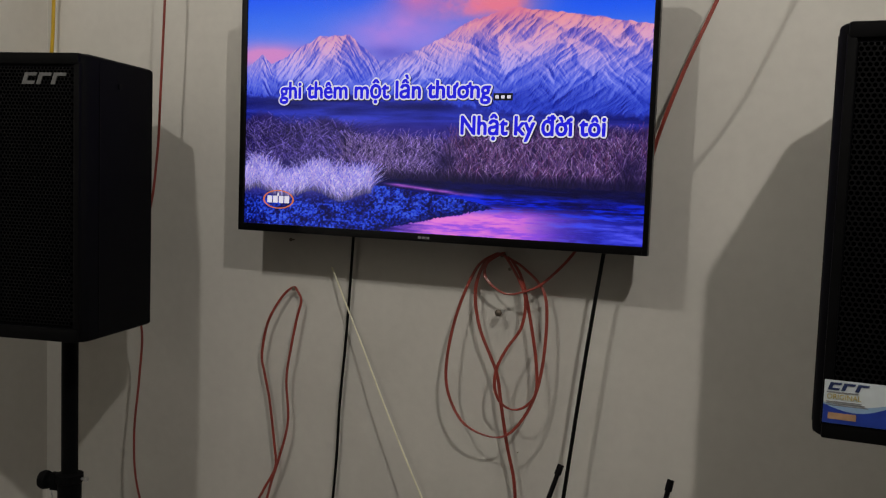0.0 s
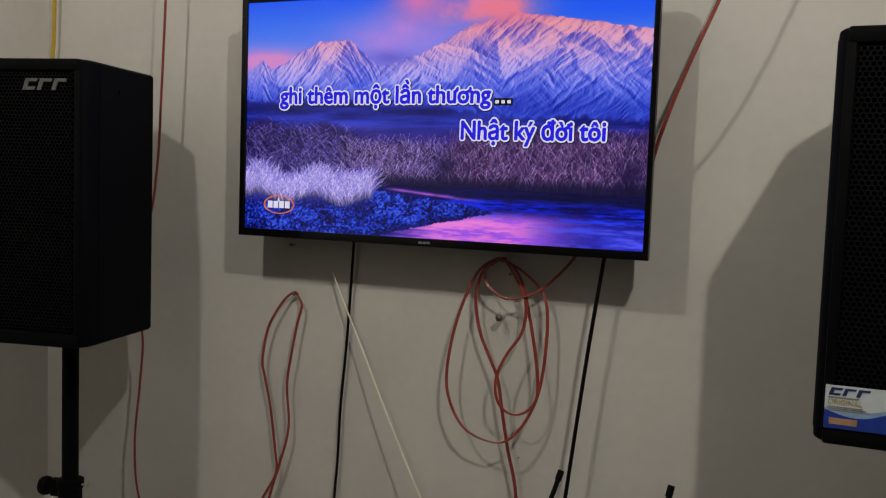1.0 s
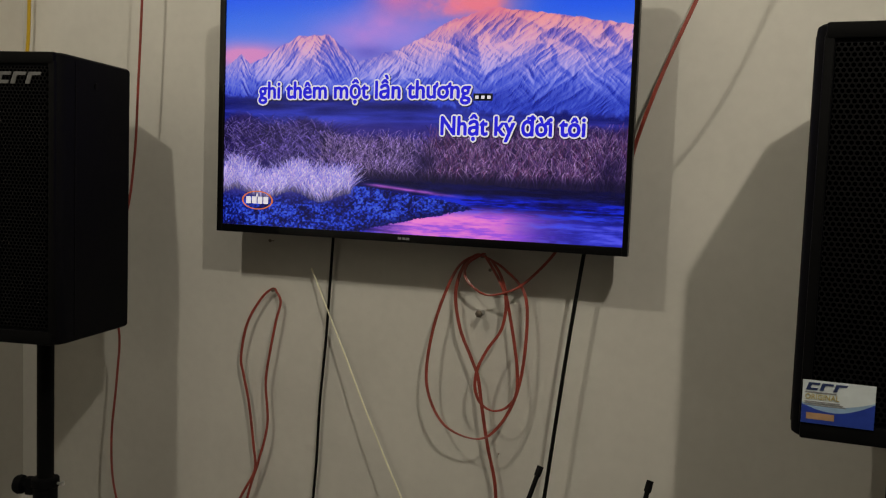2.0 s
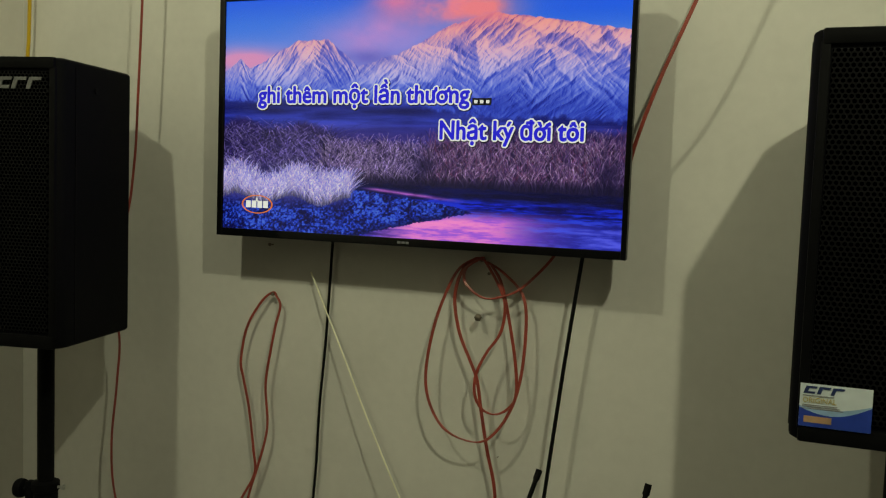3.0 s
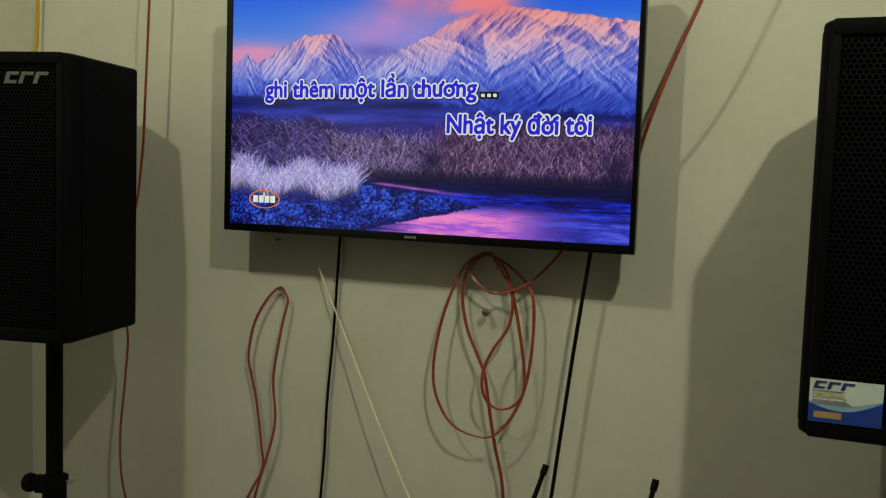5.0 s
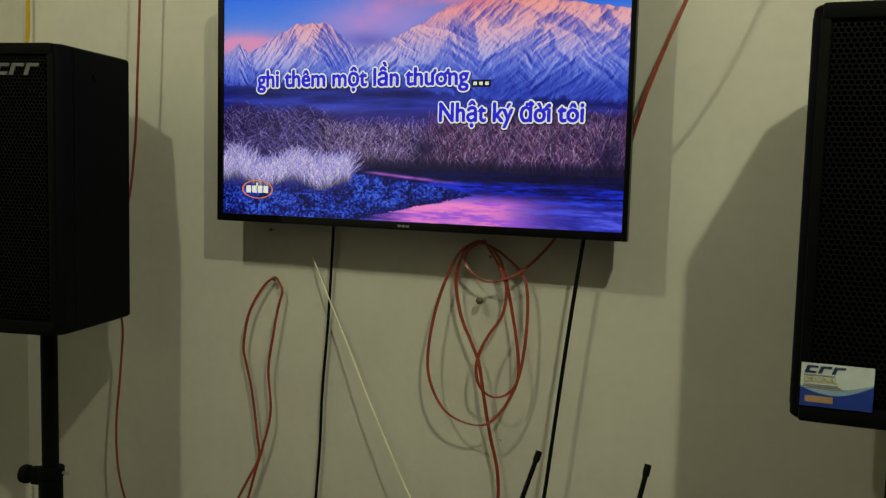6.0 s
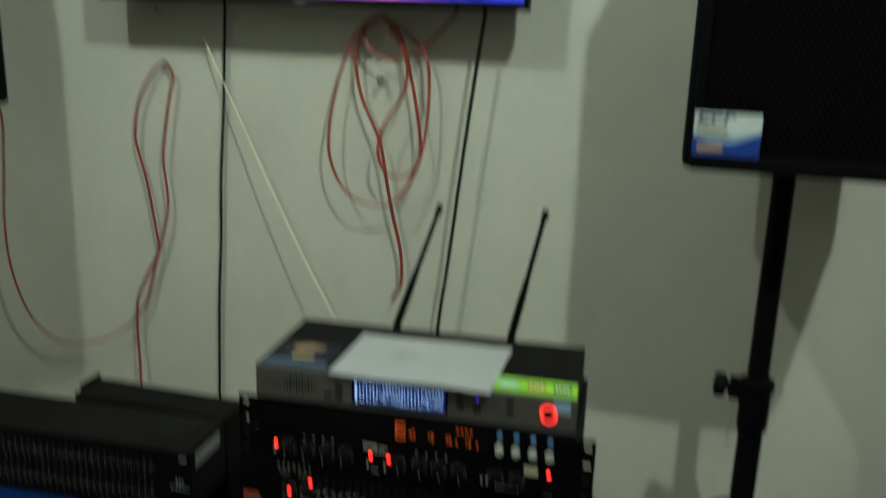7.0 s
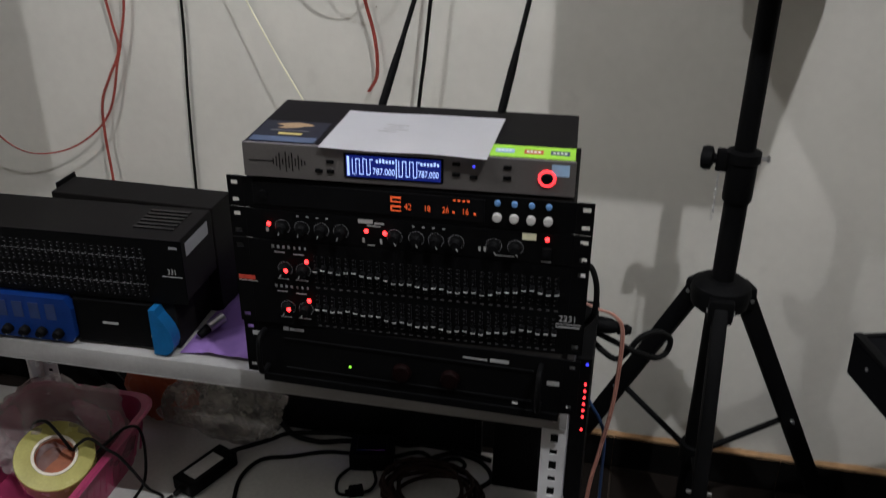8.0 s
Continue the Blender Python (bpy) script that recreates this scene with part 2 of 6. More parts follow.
def smooth_path(points, steps=10):
    """Catmull-Rom through the points."""
    p = [Vector(q) for q in points]
    p = [p[0] * 2 - p[1]] + p + [p[-1] * 2 - p[-2]]
    out = []
    for i in range(1, len(p) - 2):
        for s in range(steps):
            t = s / steps
            out.append(0.5 * (2 * p[i] + (p[i + 1] - p[i - 1]) * t + (2 * p[i - 1] - 5 * p[i] + 4 * p[i + 1] - p[i + 2]) * t * t + (3 * p[i] - p[i - 1] - 3 * p[i + 1] + p[i + 2]) * t ** 3))
    out.append(p[-2])
    return out


def tube(bm, path, r, sides=8):
    """A tube swept along a path, with closed ends."""
    rings, side = [], None
    for i, q in enumerate(path):
        d = (path[min(i + 1, len(path) - 1)] - path[max(i - 1, 0)]).normalized()
        if side is None:
            side = d.orthogonal().normalized()
        side = (side - d * side.dot(d)).normalized()
        up = d.cross(side)
        rings.append([bm.verts.new(q + (side * math.cos(2 * math.pi * k / sides) + up * math.sin(2 * math.pi * k / sides)) * r) for k in range(sides)])
    for a, b in zip(rings, rings[1:]):
        for k in range(sides):
            bm.faces.new((a[k], a[(k + 1) % sides], b[(k + 1) % sides], b[k]))
    bm.faces.new(list(reversed(rings[0])))
    bm.faces.new(rings[-1])


def cable(name, points, r, mat, label, category="cable", twin=False):
    """One cable; a twin cable is two cores side by side."""
    path = smooth_path(points)
    bm = bmesh.new()
    if twin:
        for s in (-1, 1):
            tube(bm, [q + Vector((s * r * 0.9, 0, 0)) for q in path], r)
    else:
        tube(bm, path, r)
    me = finish(name, bm, mat)
    ob = new(name, me)
    return tagged(ob, label, category)


def letters(name, text, size, mat, parent, place, rot=(90, 0, 0), width=1.0, fat=0.0, label="", align="LEFT"):
    """Flat lettering as a mesh, standing in the xz plane unless turned."""
    cu = bpy.data.curves.new(name, "FONT")
    cu.body, cu.size, cu.align_x, cu.offset, cu.extrude = text, size, align, fat, 0.0002
    cu.resolution_u = 3
    ob = bpy.data.objects.new(name, cu)
    scene.collection.objects.link(ob)
    me = bpy.data.meshes.new_from_object(ob.evaluated_get(bpy.context.evaluated_depsgraph_get()))
    bpy.data.objects.remove(ob)
    me.materials.clear()
    me.materials.append(mat)
    out = new(name, me)
    out.parent = parent
    out.matrix_basis = pose(*place, *rot) @ Matrix.Diagonal((width, 1, 1, 1))
    return tagged(out, label)


def outline(bm, pts, y0, y1):
    """A flat shape in xz, pts in order, thick from y0 to y1."""
    a = [bm.verts.new((x, y0, z)) for x, z in pts]
    b = [bm.verts.new((x, y1, z)) for x, z in pts]
    bm.faces.new(a)
    bm.faces.new(list(reversed(b)))
    for i in range(len(pts)):
        j = (i + 1) % len(pts)
        bm.faces.new((a[i], b[i], b[j], a[j]))


# ---- the room ----
def structure(name, dims, mat, label, bevel=0.0):
    return tagged(block(name, dims, mat, None, "", bevel), label, name.split("_")[0], "", "structure")


LEFT, RIGHT, BACK, TOP = -1.2, 3.2, -4.4, 3.6
structure("wall_north", (LEFT - 0.15, RIGHT + 0.15, 0.0, 0.15, 0, TOP), M_WALL, "cream painted plaster wall behind the television")
structure("wall_west", (LEFT - 0.15, LEFT, BACK, 0.0, 0, TOP), M_WALL, "cream painted plaster side wall at the corner")
# east and south walls are never in view; dark only to weaken the fill
structure("wall_east", (RIGHT, RIGHT + 0.15, BACK, 0.0, 0, TOP), M_FILLCUT_WALL, "plain unseen side wall, darkened to cut bounced light")
structure("wall_south", (LEFT - 0.15, RIGHT + 0.15, BACK - 0.15, BACK, 0, TOP), M_FILLCUT_WALL, "plain unseen wall behind the viewer, darkened to cut bounced light")
# closes the room above the view; grey to hold back bounce
structure("ceiling", (LEFT - 0.15, RIGHT + 0.15, BACK - 0.15, 0.15, TOP, TOP + 0.12), M_CEIL, "plain unseen ceiling, toned down to cut bounced light")
floor = structure("floor", (LEFT - 0.15, RIGHT + 0.15, BACK - 0.15, 0.15, -0.12, -0.006), M_DARKGROUT, "floor of dark brown glazed tiles")
skirt = structure("baseboard", (LEFT, RIGHT, -0.008, -0.0005, 0.0, 0.1), M_GROUT, "black tile skirting with a ragged brown grout line")


def ragged_grout():
    bm = bmesh.new()
    n, rng = 260, random.Random(4)
    lo, hi = [], []
    for i in range(n + 1):
        x = LEFT + (RIGHT - LEFT) * i / n
        lo.append((x, 0.094))
        hi.append((x, 0.106 + 0.004 * noise.noise(Vector((x * 9, 0, 3))) + rng.uniform(-0.0015, 0.002)))
    for (xa, za), (xb, zb), (xc, zc), (xd, zd) in zip(lo, lo[1:], hi[1:], hi):
        v = [bm.verts.new(q) for q in ((xa, -0.0125, za), (xb, -0.0125, zb), (xc, -0.001, zc), (xd, -0.001, zd))]
        bm.faces.new(v)
    bmesh.ops.remove_doubles(bm, verts=bm.verts[:], dist=1e-5)
    part("grout_line", bm, M_GROUT, skirt, "brown cracked grout line")


ragged_grout()

# ---- television ----
SCREEN = 1.55
tv = thing("television", (0, -0.105, 1.592), "flat black television showing a snowy mountain river scene, on the wall", "television")
TVL, TVR, TVH = -0.484, 0.479, 0.556
SL, SR, SB, ST = TVL + 0.015, TVR - 0.011, 0.0175, TVH - 0.0155


def tv_frame():
    bm = bmesh.new()
    for x0, x1, z0, z1 in ((TVL, SL, 0, TVH), (SR, TVR, 0, TVH), (SL, SR, 0, SB), (SL, SR, ST, TVH)):
        box(bm, x0, x1, 0, 0.018, z0, z1, 0.0015)
    part("bezel", bm, M_BEZEL, tv, "thin glossy black bezel")
    block("back_cover", (TVL + 0.002, TVR - 0.002, 0.012, 0.034, 0.002, TVH - 0.002), M_TRIM, tv, "", 0.004)
    block("rear_housing", (TVL + 0.1, TVR - 0.1, 0.03, 0.066, 0.03, TVH - 0.2), M_TRIM, tv, "", 0.01)
    block("wall_bracket", (-0.22, 0.22, 0.06, 0.104, 0.2, 0.42), M_TRIM, tv, "", 0.003)
    bm = bmesh.new()
    for x0, x1 in ((-0.0145, -0.0065), (-0.0045, 0.0035), (0.0055, 0.0125)):
        box(bm, x0, x1, -0.0006, 0.0006, 0.0058, 0.0108)
    part("maker_mark", bm, M_DIM, tv, "small grey maker's mark as plain bars")


tv_frame()


def value_noise(u, v, fx, fy, seed, octaves=4):
    """Smooth noise on arrays, 0..1."""
    total, amp, norm = 0, 1.0, 0
    for o in range(octaves):
        rng = np.random.RandomState(seed + o)
        nx, ny = int(fx * 2 ** o) + 3, int(fy * 2 ** o) + 3
        g = rng.rand(ny, nx)
        x, y = np.clip(u, 0, 1) * fx * 2 ** o, np.clip(v, 0, 1) * fy * 2 ** o
        i, j = x.astype(int), y.astype(int)
        a, b = x - i, y - j
        a, b = a * a * (3 - 2 * a), b * b * (3 - 2 * b)
        total = total + amp * ((g[j, i] * (1 - a) + g[j, i + 1] * a) * (1 - b) + (g[j + 1, i] * (1 - a) + g[j + 1, i + 1] * a) * b)
        norm += amp
        amp *= 0.55
    return total / norm


def blend(a, b, f):
    f = np.clip(f, 0, 1)[..., None]
    return a * (1 - f) + b * f


def ridged(u, v, fx, fy, seed, octaves=5):
    """Sharp-crested noise, 0..1."""
    total, amp, norm = 0, 1.0, 0
    for o in range(octaves):
        n = value_noise(u, v, fx * 2 ** o, fy * 2 ** o, seed + 7 * o, 1)
        total = total + amp * (1 - np.abs(2 * n - 1))
        norm += amp
        amp *= 0.55
    return total / norm


def strokes(pic, count, spread, foot, tall, lean, tones, seed, reach=1.0):
    """Thin grass blades drawn into the picture as short slanted strokes."""
    ny, nx = pic.shape[:2]
    rng = np.random.RandomState(seed)
    x = spread[0] + (spread[1] - spread[0]) * rng.rand(count)
    z0 = foot(x) + 0.0 * x
    z0 = z0 + (rng.rand(count) ** 1.3) * tall(x)
    order = np.argsort(-z0)
    x, z0 = x[order], z0[order]
    length = reach * (0.035 + 0.05 * rng.rand(count))
    slope = lean * (rng.randn(count))
    tone = np.array(tones, float)[rng.randint(0, len(tones), count)] / 255 * (0.75 + 0.5 * rng.rand(count))[:, None]
    for s in np.linspace(0, 1, 40):
        px = ((x + slope * length * (s + 0.9 * s * s)) * nx).astype(int)
        pz = ((z0 + length * s) * ny).astype(int)
        ok = (px >= 0) & (px < nx) & (pz >= 0) & (pz < ny)
        pic[pz[ok], px[ok]] = pic[pz[ok], px[ok]] * 0.25 + 0.75 * tone[ok] * (0.55 + 0.5 * s)
    return pic


def screen_picture():
    """The landscape on the screen: sky, snow peaks, dusk plain, reeds, frost, stones and river."""
    nx, ny = 1000, 562
    u, v = np.meshgrid(np.linspace(0, 1, nx), np.linspace(0, 1, ny))
    C = lambda r, g, b: np.array([r, g, b], float) / 255 * np.ones(u.shape + (3,))
    step = lambda a, b, x: np.clip((x - a) / (b - a), 0, 1)
    cut = lambda x: np.clip(x, 0, 1)
    blot = lambda cu, cv, su, sv: np.exp(-((u - cu) / su) ** 2 - ((v - cv) / sv) ** 2)

    def graded(stops):
        """Colour by height, from (height, colour) pairs."""
        hs = [q[0] for q in stops]
        return np.stack([np.interp(v, hs, [q[1][k] / 255 for q in stops]) for k in range(3)], -1)

    # sky
    haze = value_noise(u, v, 4, 4, 5, 5)
    pic = graded([(0.66, (150, 150, 215)), (0.80, (108, 145, 218)), (0.90, (78, 130, 215)), (1.0, (48, 108, 215))])
    pic = blend(pic, C(58, 112, 218), step(0.66, 0.86, u) * step(0.82, 0.92, v))
    pic = blend(pic, C(205, 155, 205), cut(1.5 * blot(0.42, 0.84, 0.15, 0.10) * (0.25 + haze)))
    pic = blend(pic, C(226, 160, 190), cut(1.7 * blot(0.05, 0.74, 0.13, 0.055) * (0.25 + haze)))
    pic = blend(pic, C(245, 140, 168), cut(1.5 * blot(0.47, 0.96, 0.07, 0.06) * (0.3 + haze)))
    # ridge line
    ks = [-0.002, 0.018, 0.045, 0.07, 0.115, 0.155, 0.203, 0.286, 0.37, 0.382, 0.469, 0.525, 0.567, 0.607, 0.648, 0.7, 0.74, 0.778, 0.866, 0.928, 1.001]
    hs = [0.694, 0.718, 0.749, 0.708, 0.738, 0.777, 0.818, 0.826, 0.708, 0.717, 0.759, 0.796, 0.838, 0.869, 0.888, 0.911, 0.901, 0.887, 0.869, 0.849, 0.826]
    ridge = np.interp(u, ks, hs) + 0.016 * (value_noise(u, v * 0, 60, 1, 11, 4) - 0.5)
    drop = ridge - v
    # ravines that run down both ways from the crests, warped so that none is straight
    wob = 0.022 * (value_noise(u, v, 12, 9, 19, 4) - 0.5)
    runs = []
    for fold, f, along, seed in ((0.75, 34, 5, 21), (-0.75, 30, 5, 31), (0.55, 74, 12, 41), (-0.6, 66, 12, 51), (0.3, 150, 34, 61)):
        runs.append(ridged(cut(0.2 + 0.6 * (u + fold * drop + wob)), cut(v), f, along, seed, 2) - 0.62)
    side = value_noise(u, v, 7, 4, 29, 2)
    lean = step(0.40, 0.60, side)
    crest = lean * (runs[0] + 0.5 * runs[2]) + (1 - lean) * (runs[1] + 0.5 * runs[3]) + 0.16 * runs[4]
    gully = np.gradient(crest, axis=1)
    gully = np.clip(gully / gully.std(), -2.4, 2.4)
    # how far the low sun reaches each face of the peaks
    sun = 0.50 + 0.30 * (value_noise(u, v, 9, 7, 83, 3) - 0.5)
    wu = u + 0.026 * (value_noise(u, v, 22, 16, 81, 4) - 0.5)
    wv = v + 0.026 * (value_noise(u, v, 22, 16, 87, 4) - 0.5)

    def face(poly, reach):
        nonlocal sun
        inside = np.zeros(u.shape, bool)
        for (xa, ya), (xb, yb) in zip(poly, poly[1:] + poly[:1]):
            if ya != yb:
                inside ^= ((ya > wv) != (yb > wv)) & (wu < (xb - xa) * (wv - ya) / (yb - ya) + xa)
        soft = inside.astype(float)
        for k in range(4):
            soft = (soft + np.roll(soft, 1, 0) + np.roll(soft, -1, 0) + np.roll(soft, 1, 1) + np.roll(soft, -1, 1)) / 5
        sun = sun * (1 - 0.85 * soft) + reach * 0.85 * soft

    face([(0.082, 0.702), (0.155, 0.777), (0.203, 0.813), (0.286, 0.826), (0.267, 0.761), (0.228, 0.708), (0.197, 0.644), (0.091, 0.628)], 0.88)
    face([(0.286, 0.826), (0.370, 0.699), (0.340, 0.639), (0.322, 0.620), (0.279, 0.646), (0.267, 0.761)], 0.22)
    face([(0.163, 0.791), (0.195, 0.811), (0.212, 0.750), (0.181, 0.674), (0.159, 0.711)], 0.42)
    face([(0.353, 0.638), (0.469, 0.754), (0.567, 0.838), (0.648, 0.877), (0.609, 0.791), (0.583, 0.725), (0.556, 0.636)], 0.80)
    face([(0.700, 0.907), (0.791, 0.886), (0.866, 0.866), (0.928, 0.849), (0.893, 0.782), (0.818, 0.819), (0.786, 0.843)], 0.98)
    face([(0.659, 0.865), (0.689, 0.796), (0.716, 0.761), (0.792, 0.839), (0.806, 0.767), (0.744, 0.699), (0.679, 0.642), (0.662, 0.721)], 0.92)
    face([(0.628, 0.856), (0.651, 0.865), (0.660, 0.776), (0.672, 0.676), (0.663, 0.632), (0.610, 0.723), (0.593, 0.780)], 0.30)
    face([(0.675, 0.857), (0.728, 0.826), (0.739, 0.793), (0.703, 0.767), (0.686, 0.818)], 0.36)
    face([(0.815, 0.824), (0.867, 0.824), (0.905, 0.781), (0.930, 0.748), (1.002, 0.681), (1.004, 0.619), (0.919, 0.707), (0.856, 0.763)], 0.26)
    face([(0.806, 0.769), (0.744, 0.699), (0.679, 0.635), (0.695, 0.520), (0.799, 0.507), (0.822, 0.604)], 0.40)
    face([(0.813, 0.760), (0.872, 0.620), (0.886, 0.517), (0.824, 0.518), (0.808, 0.691)], 0.55)
    face([(0.806, 0.799), (0.856, 0.763), (0.900, 0.733), (0.872, 0.624), (0.839, 0.690), (0.813, 0.755)], 0.82)
    face([(0.900, 0.733), (0.943, 0.705), (1.004, 0.619), (1.001, 0.494), (0.893, 0.506), (0.878, 0.613)], 0.52)
    face([(0.928, 0.849), (0.972, 0.745), (0.942, 0.737), (0.911, 0.770), (0.904, 0.802)], 0.95)
    face([(0.952, 0.840), (1.001, 0.826), (1.003, 0.733)], 0.95)
    face([(0.930, 0.848), (0.952, 0.834), (1.001, 0.723), (1.002, 0.698), (0.965, 0.756)], 0.18)
    face([(0.816, 0.772), (0.827, 0.759), (0.877, 0.624), (0.862, 0.624), (0.833, 0.711)], 0.16)
    face([(0.800, 0.765), (0.809, 0.756), (0.687, 0.626), (0.679, 0.640)], 0.14)
    glow = graded([(0.54, (120, 140, 215)), (0.62, (176, 180, 228)), (0.70, (214, 192, 218)), (0.78, (242, 190, 195)), (0.86, (252, 178, 168)), (0.92, (248, 158, 150))])
    cool = graded([(0.54, (34, 50, 150)), (0.62, (60, 84, 188)), (0.72, (92, 104, 192)), (0.82, (116, 104, 180)), (0.92, (160, 106, 150))])
    mount = blend(cool, glow, sun + 0.03 + 0.26 * gully)
    rock = step(0.6, 1.8, -gully) * step(0.42, 0.62, value_noise(u, v, 16, 14, 75, 4))
    mount = blend(mount, C(72, 60, 112), rock * 0.25)
    foot = step(0.66, 0.54, v + 0.08 * (value_noise(u, v, 12, 7, 77, 4) - 0.5))
    mount = blend(mount, C(48, 70, 178), foot * 0.35)
    pic = blend(pic, mount, step(-0.002, 0.002, drop))
    # cloud that hangs on the summit and runs off along the crest
    puff = value_noise(u, v, 9, 7, 51, 5)
    pic = blend(pic, C(248, 150, 165), cut(3.2 * (puff - 0.15) * blot(0.575, 0.94, 0.10, 0.075)))
    pic = blend(pic, C(246, 148, 150), cut(2.4 * (puff - 0.10) * blot(0.66, 0.93, 0.08, 0.05)))
    pic = blend(pic, C(112, 106, 178), cut(1.1 * puff * blot(0.39, 0.745, 0.06, 0.03) * 1.4))
    # plain
    base = 0.568 - 0.075 * step(0.42, 0.72, u) + 0.03 * (value_noise(u, v * 0, 14, 1, 61, 4) - 0.5)
    mist = value_noise(u, v, 7, 40, 71, 5)
    plain = blend(C(34, 42, 122), C(64, 76, 170), step(0.35, 0.68, mist))
    plain = blend(plain, C(84, 96, 190), cut(blot(0.30, 0.465, 0.16, 0.022) + 0.7 * blot(0.62, 0.50, 0.14, 0.02)) * (0.45 + 0.5 * mist))
    plain = blend(plain, C(20, 24, 78), cut(blot(0.10, 0.545, 0.14, 0.03) + blot(0.45, 0.52, 0.10, 0.015)) * 0.5)
    plain = blend(plain, C(80, 64, 138), step(0.48, 0.42, v) * 0.75)
    pic = blend(pic, plain, step(-0.010, 0.010, base - v + 0.03 * (value_noise(u, v, 80, 40, 73, 2) - 0.5)))
    # reed beds
    tuft = value_noise(u, v, 26, 9, 101, 4)
    left_top = 0.475 - 0.30 * cut(u - 0.18) + 0.02 * np.sin(u * 31) + 0.06 * (tuft - 0.5)
    pic = blend(pic, blend(C(30, 22, 70), C(74, 60, 122), tuft), step(0, 0.03, left_top - v) * step(0.36, 0.28, u))
    right_top = 0.405 + 0.05 * (tuft - 0.5) + 0.05 * step(0.5, 0.7, u) - 0.06 * blot(0.53, 0.4, 0.03, 9)
    pic = blend(pic, blend(C(44, 30, 78), C(104, 78, 126), tuft), step(0, 0.03, right_top - v) * step(0.26, 0.34, u))
    flat = lambda q: (lambda x: q + 0 * x)
    pic = strokes(pic, 3000, (-0.02, 0.33), flat(0.235), lambda x: 0.19 - 0.25 * np.clip(x - 0.2, 0, 1), 0.42, [(70, 56, 124), (110, 92, 156), (160, 142, 196), (26, 20, 66), (46, 34, 88)], 7, 0.9)
    pic = strokes(pic, 2300, (0.28, 0.56), flat(0.225), lambda x: 0.13 + 0 * x, 0.24, [(116, 94, 146), (164, 140, 178), (200, 176, 204), (56, 40, 90), (32, 24, 70)], 8, 1.0)
    pic = strokes(pic, 3600, (0.55, 1.02), lambda x: 0.222 - 0.02 * x, lambda x: 0.145 + 0.03 * x, 0.17, [(106, 78, 126), (156, 122, 158), (194, 164, 188), (60, 40, 84), (124, 70, 102), (32, 22, 64)], 9, 1.15)
    pic = blend(pic, C(30, 22, 66), cut(blot(0.545, 0.30, 0.03, 0.05) + blot(0.97, 0.28, 0.03, 0.06) + 0.6 * blot(0.8, 0.43, 0.2, 0.02)) * 0.6)
    pic = blend(pic, C(24, 20, 62), step(0.262, 0.226, v) * step(0.36, 0.42, u) * 0.65)
    # river
    bank = 0.236 - 0.030 * u + 0.012 * (value_noise(u, v * 0, 90, 1, 105, 2) - 0.5)
    ripple = 0.6 * value_noise(u, v, 8, 60, 111, 4) + 0.4 * value_noise(u, v, 40, 150, 117, 3)
    river = blend(C(8, 12, 88), C(40, 72, 215), step(0.40, 0.64, ripple))
    river = blend(river, C(16, 14, 62), step(0.175, 0.205, v + 0.03 * u) * 0.8)
    shine = step(0.135, 0.085, v + 0.05 * (ripple - 0.5)) * step(0.36, 0.52, u) * step(0.93, 0.72, u + 0.3 * (ripple - 0.5))
    river = blend(river, blend(C(176, 112, 210), C(255, 158, 206), step(0.34, 0.56, ripple)), shine)
    river = blend(river, blend(C(62, 68, 178), C(116, 116, 222), step(0.35, 0.65, ripple)), step(0.74, 0.92, u) * step(0.13, 0.07, v) * 0.85)
    river = blend(river, C(205, 125, 195), np.exp(-((v - 0.200 + 0.16 * (u - 0.4)) / 0.007) ** 2) * step(0.38, 0.43, u) * step(0.66, 0.55, u) * (0.3 + ripple))
    pic = blend(pic, river, step(0, 0.004, bank - v))
    # stones
    stone_top = np.interp(u, [0, 0.3, 0.4, 0.5, 0.62, 0.66, 0.7], [0.2, 0.2, 0.19, 0.17, 0.145, 0.125, 0.0])
    stone_low = np.interp(u, [0, 0.3, 0.42, 0.52, 0.6, 0.66], [-0.1, -0.05, 0.02, 0.06, 0.09, 0.115])
    pebble = 0.65 * value_noise(u, v, 230, 150, 121, 2) + 0.35 * value_noise(u, v, 40, 30, 127, 3)
    stones = blend(C(10, 16, 84), C(58, 88, 192), step(0.36, 0.62, pebble))
    stones = blend(stones, C(140, 168, 232), step(0.62, 0.74, pebble) * 0.45)
    stones = blend(stones, C(12, 16, 78), np.exp(-((v - stone_low) / 0.02) ** 2) * 0.7)
    pic = blend(pic, stones, step(0, 0.006, stone_top - v + 0.014 * (pebble - 0.5)) * step(0, 0.004, v - stone_low + 0.02 * (pebble - 0.5)) * step(0.67, 0.65, u))
    # frost grass
    pic = blend(pic, C(40, 38, 110), step(0.30, 0.22, v) * step(0.10, 0.15, v + 0.03 * (tuft - 0.5)) * step(0.37, 0.33, u) * 0.8)
    body = np.exp(-((v - 0.20) / 0.05) ** 2) * step(0.375, 0.34, u)
    pic = blend(pic, C(158, 150, 212), body * (0.45 + 0.6 * tuft))
    pic = strokes(pic, 3600, (-0.01, 0.358), lambda x: 0.135 + 0.02 * np.sin(x * 40), lambda x: 0.085 + 0.02 * np.sin(x * 31), 0.16, [(206, 196, 232), (182, 172, 216), (222, 212, 238), (146, 138, 200), (214, 188, 210)], 13, 1.0)
    pic = np.clip(pic, 0, 1)
    pic = np.where(pic <= 0.04045, pic / 12.92, ((pic + 0.055) / 1.055) ** 2.4)
    grey = pic.mean(-1, keepdims=True)
    pic = np.clip(grey + (pic - grey) * 1.12, 0, 1) ** 1.16 * np.array([0.90, 0.93, 1.44])
